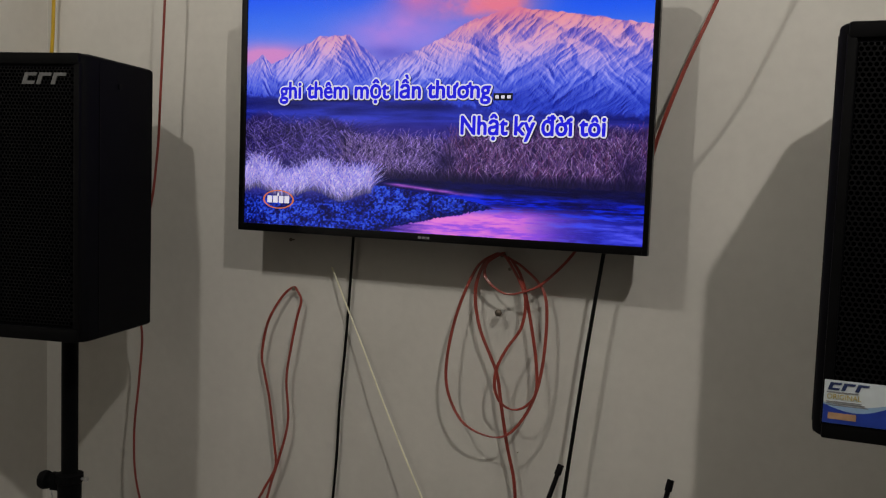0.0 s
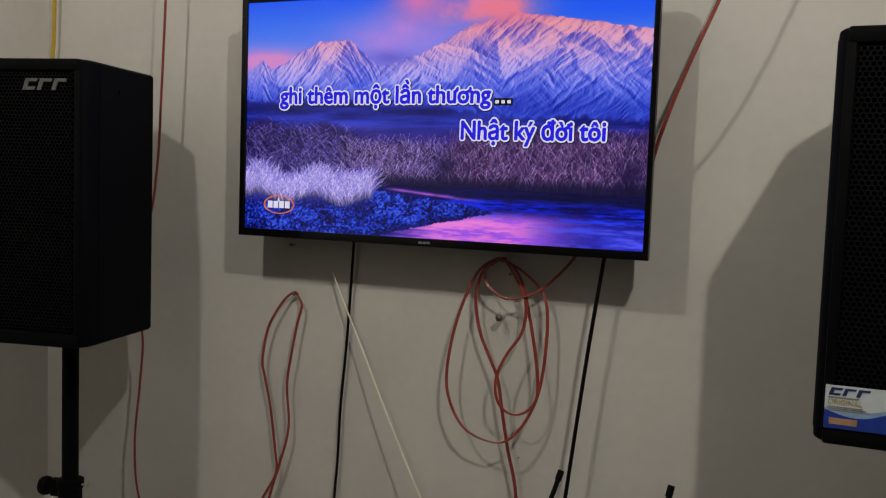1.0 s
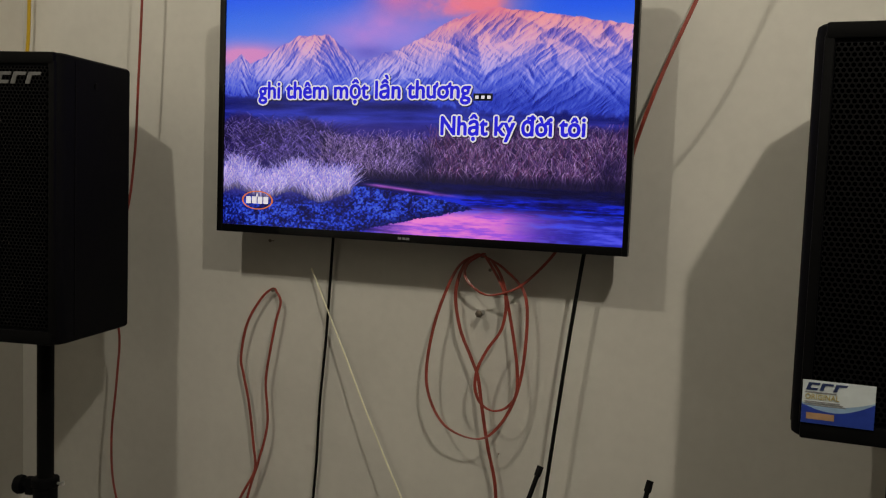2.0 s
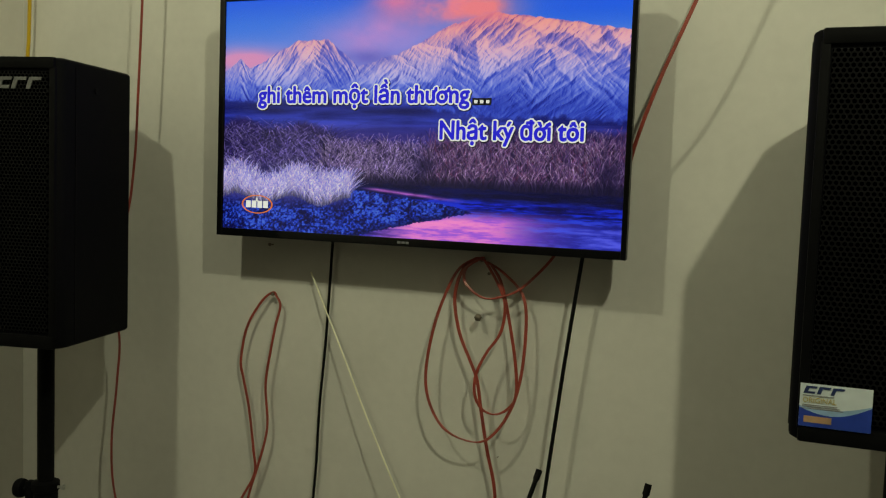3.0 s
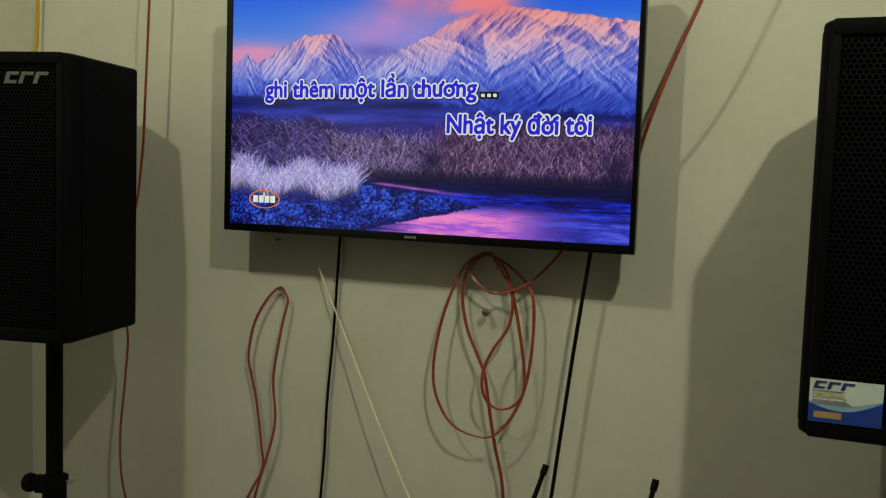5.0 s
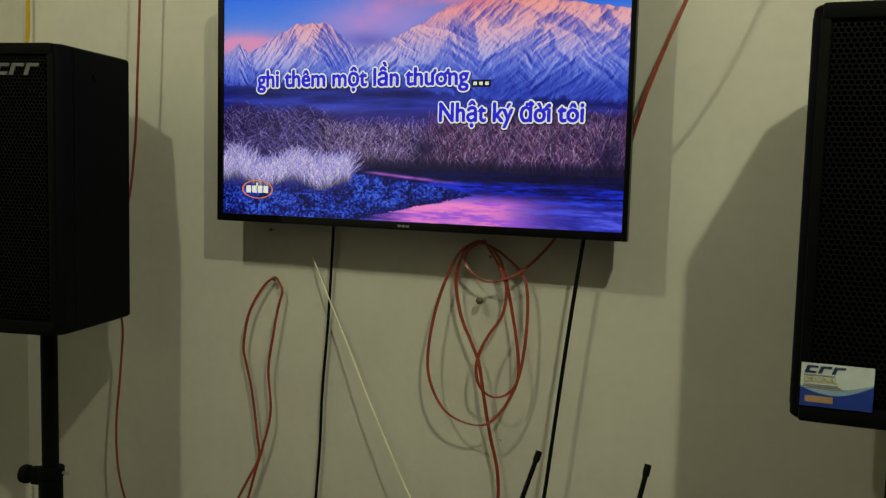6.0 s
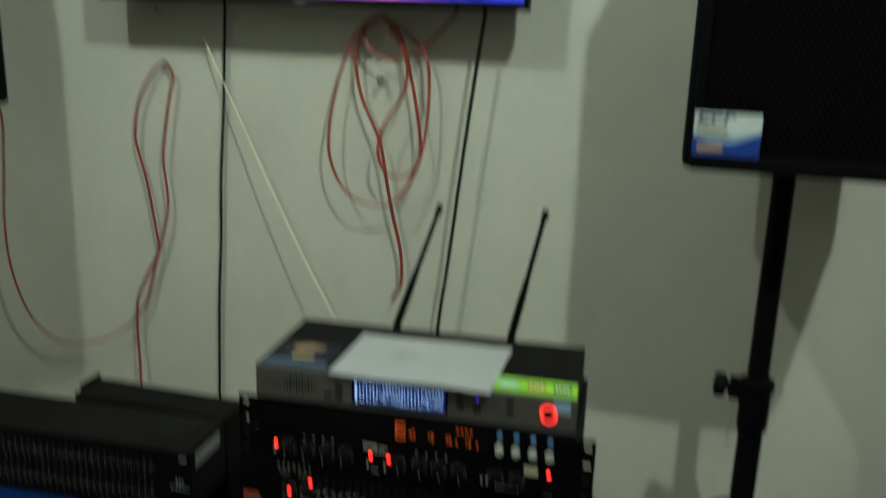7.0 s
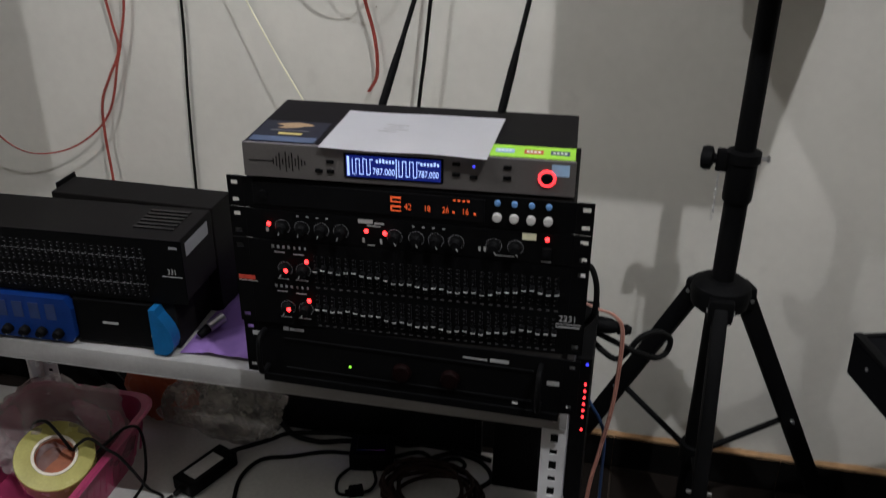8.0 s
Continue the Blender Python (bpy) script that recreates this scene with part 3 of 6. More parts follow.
    pic = pic * np.clip(0.55 + 0.95 * np.sqrt(grey), 0.55, 1.06)
    return u, v, pic


def build_screen():
    u, v, pic = screen_picture()
    ny, nx = u.shape
    co = np.stack([SL + (SR - SL) * u, np.full(u.shape, 0.0045), SB + (ST - SB) * v], -1).reshape(-1, 3)
    idx = np.arange(nx * ny).reshape(ny, nx)
    faces = np.stack([idx[:-1, :-1], idx[:-1, 1:], idx[1:, 1:], idx[1:, :-1]], -1).reshape(-1, 4)
    me = bpy.data.meshes.new("screen")
    me.from_pydata(co.tolist(), [], faces.tolist())
    col = me.color_attributes.new("picture", "FLOAT_COLOR", "POINT")
    rgba = np.ones((nx * ny, 4), np.float32)
    rgba[:, :3] = pic.reshape(-1, 3)
    col.data.foreach_set("color", rgba.ravel())
    m = bpy.data.materials.new("lit_television_picture")
    m.use_nodes = True
    nt = m.node_tree
    bsdf = nt.nodes["Principled BSDF"]
    at = nt.nodes.new("ShaderNodeVertexColor")
    at.layer_name = "picture"
    bsdf.inputs["Base Color"].default_value = (0.01, 0.01, 0.012, 1)
    bsdf.inputs["Roughness"].default_value = 0.25
    nt.links.new(at.outputs["Color"], bsdf.inputs["Emission Color"])
    bsdf.inputs["Emission Strength"].default_value = SCREEN
    me.materials.append(m)
    ob = new("screen", me)
    ob.parent = tv
    tagged(ob, "lit screen with pink snow peaks over a blue river")
    return ob


screen = build_screen()
G_TXT_BLUE = glowing("lyric_blue", lin(14, 12, 232), SCREEN)
G_TXT_WHITE = glowing("lyric_white", lin(235, 232, 255), SCREEN)
G_TXT_BLACK = glowing("lyric_black", (0.01, 0.01, 0.03), 0.3)


def flat_text(text, size):
    """Vertices and faces of one line of lettering, lying in its own xy plane."""
    cu = bpy.data.curves.new("line", "FONT")
    cu.body, cu.size, cu.resolution_u = text, size, 4
    ob = bpy.data.objects.new("line", cu)
    scene.collection.objects.link(ob)
    me = bpy.data.meshes.new_from_object(ob.evaluated_get(bpy.context.evaluated_depsgraph_get()))
    bpy.data.objects.remove(ob)
    return np.array([v.co[:2] for v in me.vertices]), [list(p.vertices) for p in me.polygons]


def lyric(text, x0, x1, z, size):
    """A lyric line: heavy blue letters, white edge, black shadow, fitted between x0 and x1."""
    plain = text.replace("ươ", "uo").replace("ơ", "o").replace("ờ", "ò")
    co, faces = flat_text(plain, size)
    faces, co = list(faces), [tuple(c) for c in co]
    for i, ch in enumerate(text):
        if ch in "ươờ":
            edge = max(c[0] for c in flat_text(plain[:i + 1], size)[0])
            base = len(co)
            co += [(edge + size * x, size * z) for x, z in ((-0.10, 0.46), (0.0, 0.50), (0.02, 0.58), (0.09, 0.60), (0.10, 0.50), (0.03, 0.42), (-0.06, 0.40))]
            faces.append(list(range(base, base + 7)))
    co = np.array(co)
    k = (x1 - x0) / (co[:, 0].max() - co[:, 0].min())

    def layer(name, shifts, y, mat):
        verts, polys = [], []
        for i, (dx, dz) in enumerate(shifts):
            base = len(verts)
            verts += [(x0 + cx * k + dx, y - i * 0.00001, z + cz + dz) for cx, cz in co]
            polys += [[base + q for q in f] for f in faces]
        me = bpy.data.meshes.new(name)
        me.from_pydata(verts, [], polys)
        me.materials.append(mat)
        ob = new(name, me)
        ob.parent = screen

    ring = lambda r, n: [(r * math.cos(2 * math.pi * i / n), r * math.sin(2 * math.pi * i / n)) for i in range(n)]
    layer("lyric_shadow", [(dx + 0.0012, dz - 0.0014) for dx, dz in ring(0.0054, 14)], 0.0042, G_TXT_BLACK)
    layer("lyric_edge", ring(0.0046, 16) + ring(0.0026, 8), 0.0036, G_TXT_WHITE)
    layer("lyric_letters", ring(0.0016, 8), 0.0028, G_TXT_BLUE)


lyric("ghi thêm một lần thương", -0.376, 0.138, 0.309, 0.053)
for x in (0.153, 0.166, 0.179):
    block("lyric_dot_edge", (x - 0.008, x + 0.008, 0.0036, 0.0042, 0.3035, 0.3185), G_TXT_BLACK, screen)
    block("lyric_dot", (x - 0.0036, x + 0.0036, 0.0028, 0.0034, 0.3075, 0.3140), G_TXT_WHITE, screen)
lyric("Nhật ký đời tôi", 0.072, 0.379, 0.233, 0.055)


def channel_mark():
    bm = bmesh.new()
    n = 36
    for r0, r1 in ((0.9, 1.0),):
        a = [(-0.375 + 0.042 * r * math.cos(2 * math.pi * i / n), 0.076 + 0.0215 * r * math.sin(2 * math.pi * i / n)) for r in (r0, r1) for i in range(n)]
        vs = [bm.verts.new((x, 0.0036, z)) for x, z in a]
        for i in range(n):
            bm.faces.new((vs[i], vs[(i + 1) % n], vs[n + (i + 1) % n], vs[n + i]))
    part("ring_mark", bm, glowing("orange_ring", lin(225, 120, 60), SCREEN), screen, "orange oval ring on the screen")
    bm = bmesh.new()
    for i in range(4):
        x = -0.405 + i * 0.0155
        outline(bm, [(x, 0.068), (x + 0.0125, 0.068), (x + 0.0125, 0.084), (x, 0.084)], 0.0034, 0.0038)
    outline(bm, [(-0.379, 0.084), (-0.373, 0.084), (-0.376, 0.094)], 0.0034, 0.0038)
    part("mark_bars", bm, G_TXT_WHITE, screen, "white plain bars inside the ring")


channel_mark()


# ---- loudspeakers on tripods ----
def slanted_mark(bm, x, z, w, h, y0, y1):
    """Three slanted block shapes standing for a maker's mark."""
    s = h * 0.35
    for i in range(3):
        a = x + i * w * 0.345
        b = a + w * 0.29
        t = h * 0.28
        outline(bm, [(a, z), (b, z), (b + s * 0.3, z + t), (a + s * 0.3, z + t)], y0, y1) if i == 0 else None
        outline(bm, [(a + s * 0.7, z + h - t), (b + s * 0.7, z + h - t), (b + s, z + h), (a + s, z + h)], y0, y1)
        outline(bm, [(a, z), (a + w * 0.1, z), (a + w * 0.1 + s * 0.7, z + h - t), (a + s * 0.7, z + h - t)], y0, y1) if i != 0 else outline(bm, [(a + s * 0.3, z + t), (a + w * 0.1 + s * 0.3, z + t), (a + w * 0.1 + s * 0.7, z + h - t), (a + s * 0.7, z + h - t)], y0, y1)


def loudspeaker(place, turn, w, d, h, cut, label):
    """Cabinet with its front at local y = -d / 2, bottom at z = 0; cut: width and depth of the slanted back corners."""
    sp = thing("loudspeaker", place, label, "loudspeaker", "loudspeakers beside the television", "", turn)
    r, k = 0.022, 5
    f, b = -d / 2, d / 2

    def plan(inset):
        pts = [(-w / 2 + cut[0], b), (-w / 2 + 0.003, b - cut[1]), (-w / 2, f + 0.05)]
        for i in range(k + 1):
            a = math.pi + math.pi / 2 * i / k
            pts.append((-w / 2 + r + r * math.cos(a), f + r + r * math.sin(a)))
        for i in range(k + 1):
            a = 1.5 * math.pi + math.pi / 2 * i / k
            pts.append((w / 2 - r + r * math.cos(a), f + r + r * math.sin(a)))
        pts += [(w / 2, f + 0.05), (w / 2 - 0.003, b - cut[1]), (w / 2 - cut[0], b)]
        return [(x * (1 - inset / w * 2), y * (1 - inset / d * 2)) for x, y in pts]

    bm = bmesh.new()
    rings = [[bm.verts.new((x, y, z)) for x, y in plan(i)] for z, i in ((0, 0.006), (0.004, 0.001), (0.008, 0), (h - 0.008, 0), (h - 0.004, 0.001), (h, 0.006))]
    n = len(rings[0])
    for a, c in zip(rings, rings[1:]):
        for i in range(n):
            bm.faces.new((a[i], a[(i + 1) % n], c[(i + 1) % n], c[i]))
    bm.faces.new(rings[-1])
    bm.faces.new(list(reversed(rings[0])))
    part("cabinet", bm, M_CAB, sp)
    bm = bmesh.new()
    gx, g0, g1 = w / 2 - 0.026, 0.034, h - 0.03
    box(bm, -gx, gx, f - 0.0035, f + 0.004, g0, g1, 0.003)
    part("grille", bm, M_GRILLE, sp, "black perforated steel grille", False)
    bm = bmesh.new()
    for z0, z1 in ((0.0, 0.028), (h - 0.024, h)):
        box(bm, -w / 2 + 0.012, w / 2 - 0.012, f - 0.006, f + 0.01, z0, z1, 0.004)
    for s in (-1, 1):
        box(bm, s * (w / 2 - 0.017) - 0.007, s * (w / 2 - 0.017) + 0.007, f - 0.0045, f + 0.012, 0.02, h - 0.018, 0.003)
    part("front_frame", bm, M_TRIM, sp, "raised black frame round the grille")
    for s in (-1, 1):
        block("side_seam", (s * w / 2 - 0.0012, s * w / 2 + 0.0012, f + 0.052, f + 0.0555, 0.012, h - 0.012), M_TRIM, sp)
    bm = bmesh.new()
    rod(bm, (w / 2 - 0.002, f + 0.13, h - 0.055), (w / 2 + 0.0015, f + 0.13, h - 0.055), 0.007, sides=12)
    part("rigging_cap", bm, M_TRIM, sp)
    bm = bmesh.new()
    rod(bm, (0, 0, -0.004), (0, 0, 0.012), 0.035, sides=20)
    part("pole_socket", bm, M_TRIM, sp)
    return sp


def speaker_tripod(place, top, turn, drop, label):
    """Tripod with a telescopic pole up to the given height; drop lowers its clamp and hub."""
    st = thing("speaker_stand", place, label, "speaker stand", "stands under the loudspeakers", "", turn)
    bm = bmesh.new()
    rod(bm, (0, 0, 0.83), (0, 0, top), 0.0185, sides=20)
    part("inner_pole", bm, M_TRIM, st)
    bm = bmesh.new()
    rod(bm, (0, 0, 0.16), (0, 0, 0.97 - drop), 0.0215, sides=20)
    part("outer_pole", bm, M_TRIM, st)
    bm = bmesh.new()
    lathe(bm, [(r, z - drop) for r, z in ((0.0245, 0.917), (0.0265, 0.922), (0.0265, 0.992), (0.0305, 0.995), (0.0305, 1.013), (0.0195, 1.017))], 24)
    box(bm, -0.046, -0.018, -0.01, 0.01, 0.972 - drop, 1.012 - drop, 0.003)
    collar = part("collar", bm, M_TRIM, st)
    bm = bmesh.new()
    lathe(bm, [(0.008, 0), (0.010, 0.006), (0.021, 0.010), (0.0225, 0.02), (0.019, 0.028), (0.004, 0.030)], 16, Matrix.Translation((-0.044, 0, 0.993 - drop)) @ Euler((0, radians(-90), 0)).to_matrix().to_4x4())
    part("knob", bm, M_TRIM, collar, "black plastic clamping knob")
    bm = bmesh.new()
    rod(bm, (0.024, 0, 1.003 - drop), (0.044, 0, 1.003 - drop), 0.0035, sides=8)
    box(bm, 0.040, 0.0455, -0.005, 0.005, 0.998 - drop, 1.008 - drop, 0.001)
    part("locking_pin", bm, M_CHROME, collar, "bright steel locking pin")
    bm = bmesh.new()
    for i in range(11):
        tube(bm, smooth_path([(-0.04 + 0.0012 * math.sin(i), -0.012, 0.972 - drop - i * 0.0085), (-0.037, -0.012 + (0.003 if i % 2 else 0), 0.968 - drop - i * 0.0085), (-0.04, -0.012, 0.963 - drop - i * 0.0085)], 3), 0.0013, 5)
    part("pin_chain", bm, M_CHROME, collar, "thin steel chain")
    bm = bmesh.new()
    lathe(bm, [(r, z - drop) for r, z in ((0.024, 0.688), (0.040, 0.690), (0.054, 0.702), (0.058, 0.728), (0.054, 0.744), (0.040, 0.754), (0.0235, 0.757))], 24)
    hub = part("hub", bm, M_TRIM, st, "round black plastic leg hub")
    bm = bmesh.new()
    lathe(bm, [(0.0225, 0.27), (0.029, 0.273), (0.029, 0.312), (0.0225, 0.315)], 20)
    part("lower_collar", bm, M_TRIM, st)
    for i in range(3):
        a = radians((-84, 30, 150)[i])
        knuckle = bmesh.new()
        box(knuckle, 0.028, 0.066, -0.024, 0.024, 0.688 - drop, 0.738 - drop, 0.008)
        ob = part("leg_knuckle", knuckle, M_TRIM, hub)
        ob.matrix_basis = Matrix.Rotation(a, 4, "Z")
        bm = bmesh.new()
        p0, p1 = Vector((0.050, 0, 0.716 - drop)), Vector((0.375, 0, 0.012))
        d = (p1 - p0)
        mm = Matrix.Translation(p0) @ d.to_track_quat("Z", "Y").to_matrix().to_4x4()
        box(bm, -0.014, 0.014, -0.019, 0.019, 0.0, d.length, 0.008)
        bmesh.ops.transform(bm, matrix=mm, verts=bm.verts[:])
        leg = part("leg", bm, M_TRIM, st)
        leg.matrix_basis = Matrix.Rotation(a, 4, "Z")
        bm = bmesh.new()
        rod(bm, p1 - d.normalized() * 0.045 - Vector((0, 0, 0.0)), p1 + d.normalized() * 0.004, 0.023, 0.026, 12)
        part("rubber_foot", bm, M_BLACK_CABLE, leg)
        bm = bmesh.new()
        q = p0 + d * 0.48
        rod(bm, q + Vector((0, -0.0235, 0)), q + Vector((0, 0.0235, 0)), 0.0036, sides=8)
        part("rivet", bm, M_CHROME, leg, "bright steel rivet")
        bm = bmesh.new()
        e = Vector((0.028, 0, 0.292))
        rod(bm, q, e, 0.0065, sides=8)
        br = part("brace", bm, M_TRIM, st)
        br.matrix_basis = Matrix.Rotation(a, 4, "Z")
        bm = bmesh.new()
        rod(bm, (0.056, -0.026, 0.712 - drop), (0.056, 0.026, 0.712 - drop), 0.0042, sides=8)
        bo = part("bolt", bm, M_CHROME, hub, "bright bolt")
        bo.matrix_basis = Matrix.Rotation(a, 4, "Z")
    return st


left_speaker = loudspeaker((-0.806, -0.306, 1.357), 11, 0.31, 0.35, 0.602, (0.10, 0.08), "black stage loudspeaker with a silver mark, on a tripod stand")
bm = bmesh.new()
slanted_mark(bm, 0.012, 0.537, 0.098, 0.024, -0.1805, -0.1785)
part("silver_mark", bm, material("dull_silver_mark", (0.14, 0.14, 0.14), 0.5, 0.2, 0.2, 60), left_speaker, "silver slanted maker's mark as plain shapes")
right_speaker = loudspeaker((0.966, -0.272, 1.365), 0, 0.348, 0.33, 0.61, (0.06, 0.07), "black stage loudspeaker with a blue white sticker, on a tripod")


def corner_sticker():
    st = block("sticker", (-0.151, -0.0595, -0.1646, -0.1638, 0.0235, 0.0835), M_STK_WHITE, right_speaker, "blue and white product sticker")
    st.matrix_basis = pose(0, 0.0035, 0) @ Matrix.Diagonal((1.07, 1.07, 1.07, 1))
    y0, y1 = -0.1652, -0.1648
    n = 20

    def band(name, lo, hi, mat, y):
        bm = bmesh.new()
        v = [[bm.verts.new((-0.151 + 0.0915 * i / n, y, f(i / n))) for i in range(n + 1)] for f in (lo, hi)]
        for i in range(n):
            bm.faces.new((v[0][i], v[0][i + 1], v[1][i + 1], v[1][i]))
        part(name, bm, mat, st)

    wave = lambda t: 0.050 - 0.011 * math.sin(math.pi * t) + 0.008 * t * t
    band("blue_field", lambda t: 0.0237, wave, M_STK_BLUE, y0)
    band("pale_swoosh", wave, lambda t: wave(t) + 0.002 + 0.006 * math.sin(math.pi * t), M_STK_SKY, y0)
    bm = bmesh.new()
    slanted_mark(bm, -0.147, 0.070, 0.05, 0.0105, y0 - 0.0002, y1)
    part("navy_mark", bm, M_NAVY, st, "navy slanted maker's mark as plain shapes")
    letters("gold_word", "ORIGINAL", 0.0105, M_GOLD, st, (-0.1475, y0 - 0.0003, 0.0575), width=0.9)
    for i in range(3):
        block("small_print", (-0.1475, -0.103 + 0.004 * i, y0 - 0.0003, y1, 0.0535 - 0.0025 * i, 0.0545 - 0.0025 * i), M_DIM, st)
    block("small_print", (-0.1475, -0.108, y0 - 0.0003, y1, 0.0665, 0.0678), M_DIM, st)
    block("tan_bar", (-0.1445, -0.109, y0 - 0.0004, y1, 0.0295, 0.0385), M_TAN, st)


corner_sticker()
speaker_tripod((0.961, -0.27, 0), 1.372, -7, 0.046, "black steel tripod speaker stand with three spread legs")
speaker_tripod((-0.786, -0.322, 0), 1.365, 14, 0.0, "black steel tripod speaker stand in the wall corner")


# ---- cables on the wall ----
COIL = "red speaker cable coiled over a nail in the wall"
cable("speaker_cable", [(0.147, -0.02, 1.568), (0.137, -0.022, 1.569), (0.096, -0.028, 1.536), (0.057, -0.036, 1.435), (0.04, -0.046, 1.328), (0.049, -0.054, 1.256), (0.089, -0.06, 1.195), (0.149, -0.062, 1.173), (0.196, -0.06, 1.184), (0.238, -0.054, 1.244), (0.259, -0.046, 1.324), (0.263, -0.036, 1.436), (0.249, -0.028, 1.5), (0.202, -0.022, 1.543), (0.163, -0.02, 1.564)], 0.0019, M_RED_CABLE, COIL, "cable", True)
cable("speaker_cable", [(0.147, -0.022, 1.571), (0.113, -0.023, 1.549), (0.094, -0.026, 1.486), (0.108, -0.03, 1.408), (0.138, -0.033, 1.344), (0.156, -0.034, 1.303), (0.169, -0.033, 1.231), (0.184, -0.03, 1.15), (0.203, -0.026, 1.067), (0.205, -0.023, 0.988), (0.184, -0.022, 0.947)], 0.0021, M_RED_CABLE, "red speaker cable hanging down with loose ends", "cable", True)
cable("speaker_cable", [(0.154, -0.026, 1.568), (0.165, -0.028, 1.562), (0.201, -0.032, 1.508), (0.215, -0.038, 1.468), (0.209, -0.045, 1.414), (0.182, -0.052, 1.37), (0.163, -0.058, 1.326), (0.16, -0.061, 1.285), (0.174, -0.061, 1.252), (0.202, -0.058, 1.238), (0.231, -0.052, 1.249), (0.249, -0.045, 1.28), (0.244, -0.038, 1.345), (0.223, -0.032, 1.443), (0.201, -0.028, 1.52), (0.175, -0.026, 1.56)], 0.0019, M_RED_CABLE, COIL, "cable", True)
cable("speaker_cable", [(0.16, -0.03, 1.574), (0.151, -0.031, 1.57), (0.121, -0.035, 1.547), (0.123, -0.039, 1.515), (0.166, -0.04, 1.486), (0.216, -0.039, 1.495), (0.256, -0.035, 1.519), (0.31, -0.031, 1.578), (0.33, -0.03, 1.62)], 0.0019, M_RED_CABLE, "red speaker cable running up behind the television", "cable", True)
cable("speaker_cable", [(-0.374, -0.012, 1.447), (-0.384, -0.014, 1.453), (-0.413, -0.018, 1.427), (-0.449, -0.022, 1.363), (-0.465, -0.022, 1.28), (-0.458, -0.02, 1.234), (-0.441, -0.02, 1.165), (-0.425, -0.02, 1.06), (-0.42, -0.02, 1.0), (-0.447, -0.03, 0.94), (-0.478, -0.03, 0.875), (-0.486, -0.03, 0.79), (-0.478, -0.04, 0.68), (-0.47, -0.06, 0.5)], 0.0019, M_RED_CABLE, "red speaker cable looped over a wall nail, hanging down", "cable", True)
cable("speaker_cable", [(-0.384, -0.012, 1.451), (-0.374, -0.014, 1.447), (-0.357, -0.02, 1.423), (-0.366, -0.024, 1.377), (-0.379, -0.026, 1.305), (-0.390, -0.026, 1.225), (-0.383, -0.026, 1.12), (-0.408, -0.026, 1.02), (-0.426, -0.024, 0.969), (-0.458, -0.024, 0.868), (-0.506, -0.03, 0.802), (-0.593, -0.04, 0.748), (-0.69, -0.06, 0.74), (-0.755, -0.08, 0.80), (-0.785, -0.1, 0.92), (-0.795, -0.1, 1.05), (-0.78, -0.1, 1.2), (-0.766, -0.11, 1.33), (-0.77, -0.16, 1.42), (-0.775, -0.205, 1.45)], 0.0017, M_RED_CABLE, "red speaker cable sagging from the loudspeaker to the nail", "cable", True)
cable("speaker_cable", [(-0.7, -0.1, 2.6), (-0.708, -0.1, 2.3), (-0.713, -0.1, 2.14), (-0.722, -0.1, 1.935), (-0.732, -0.1, 1.755), (-0.745, -0.12, 1.6), (-0.76, -0.206, 1.5)], 0.0018, M_RED_CABLE, "red speaker cable hanging from above to the loudspeaker", "cable", True)
cable("speaker_cable", [(0.80, -0.12, 2.62), (0.69, -0.12, 2.34), (0.584, -0.12, 2.078), (0.53, -0.11, 1.95), (0.485, -0.08, 1.832), (0.45, -0.04, 1.72), (0.42, -0.03, 1.68)], 0.0021, M_RED_CABLE, "red speaker cable slanting down behind the television", "cable", True)
cable("power_cable", [(0.389, -0.05, 1.64), (0.381, -0.055, 1.579), (0.359, -0.055, 1.403), (0.340, -0.055, 1.23), (0.321, -0.055, 1.051), (0.307, -0.055, 0.938), (0.29, -0.055, 0.75), (0.28, -0.06, 0.45)], 0.0042, M_BLACK_CABLE, "thick black power cable hanging from the television")
cable("signal_cable", [(-0.215, -0.02, 1.66), (-0.222, -0.014, 1.585), (-0.234, -0.012, 1.36), (-0.247, -0.012, 1.19), (-0.252, -0.012, 1.05), (-0.262, -0.012, 0.90), (-0.27, -0.012, 0.691), (-0.275, -0.02, 0.4)], 0.0034, M_BLACK_CABLE, "black cable running down the wall below the television")
cable("aerial_wire", [(-0.279, -0.012, 1.509), (-0.222, -0.03, 1.414), (-0.166, -0.045, 1.318), (-0.099, -0.06, 1.196), (-0.012, -0.075, 1.043), (0.055, -0.09, 0.940), (0.13, -0.11, 0.82), (0.2, -0.14, 0.62)], 0.0019, M_PALE_WIRE, "stiff pale yellow wire leaning across the wall")
cable("yellow_cable", [(-1.135, -0.03, 2.7), (-1.146, -0.03, 2.17), (-1.153, -0.03, 2.03), (-1.165, -0.04, 1.8), (-1.17, -0.05, 1.5)], 0.0048, M_YELLOW_CABLE, "yellow cable hanging down in the wall corner")


def nail(place, size=1.0, label="short steel nail driven into the plaster wall"):
    bm = bmesh.new()
    rod(bm, (0, 0.02, 0), (0, -0.016 * size, 0.002), 0.0018 * size, sides=8)
    rod(bm, (0, -0.016 * size, 0.002), (0, -0.019 * size, 0.0022), 0.0045 * size, sides=10)
    ob = part("nail", bm, M_NAIL)
    ob.location = place
    tagged(ob, label, "nail", "nails in the wall")


for place, size in (((-0.381, 0, 1.447), 1.0), ((0.152, 0, 1.566), 1.2), ((0.168, 0, 1.535), 0.8), ((-0.393, 0, 1.567), 0.9), ((0.202, 0, 1.127), 0.35)):
    nail(place, size)


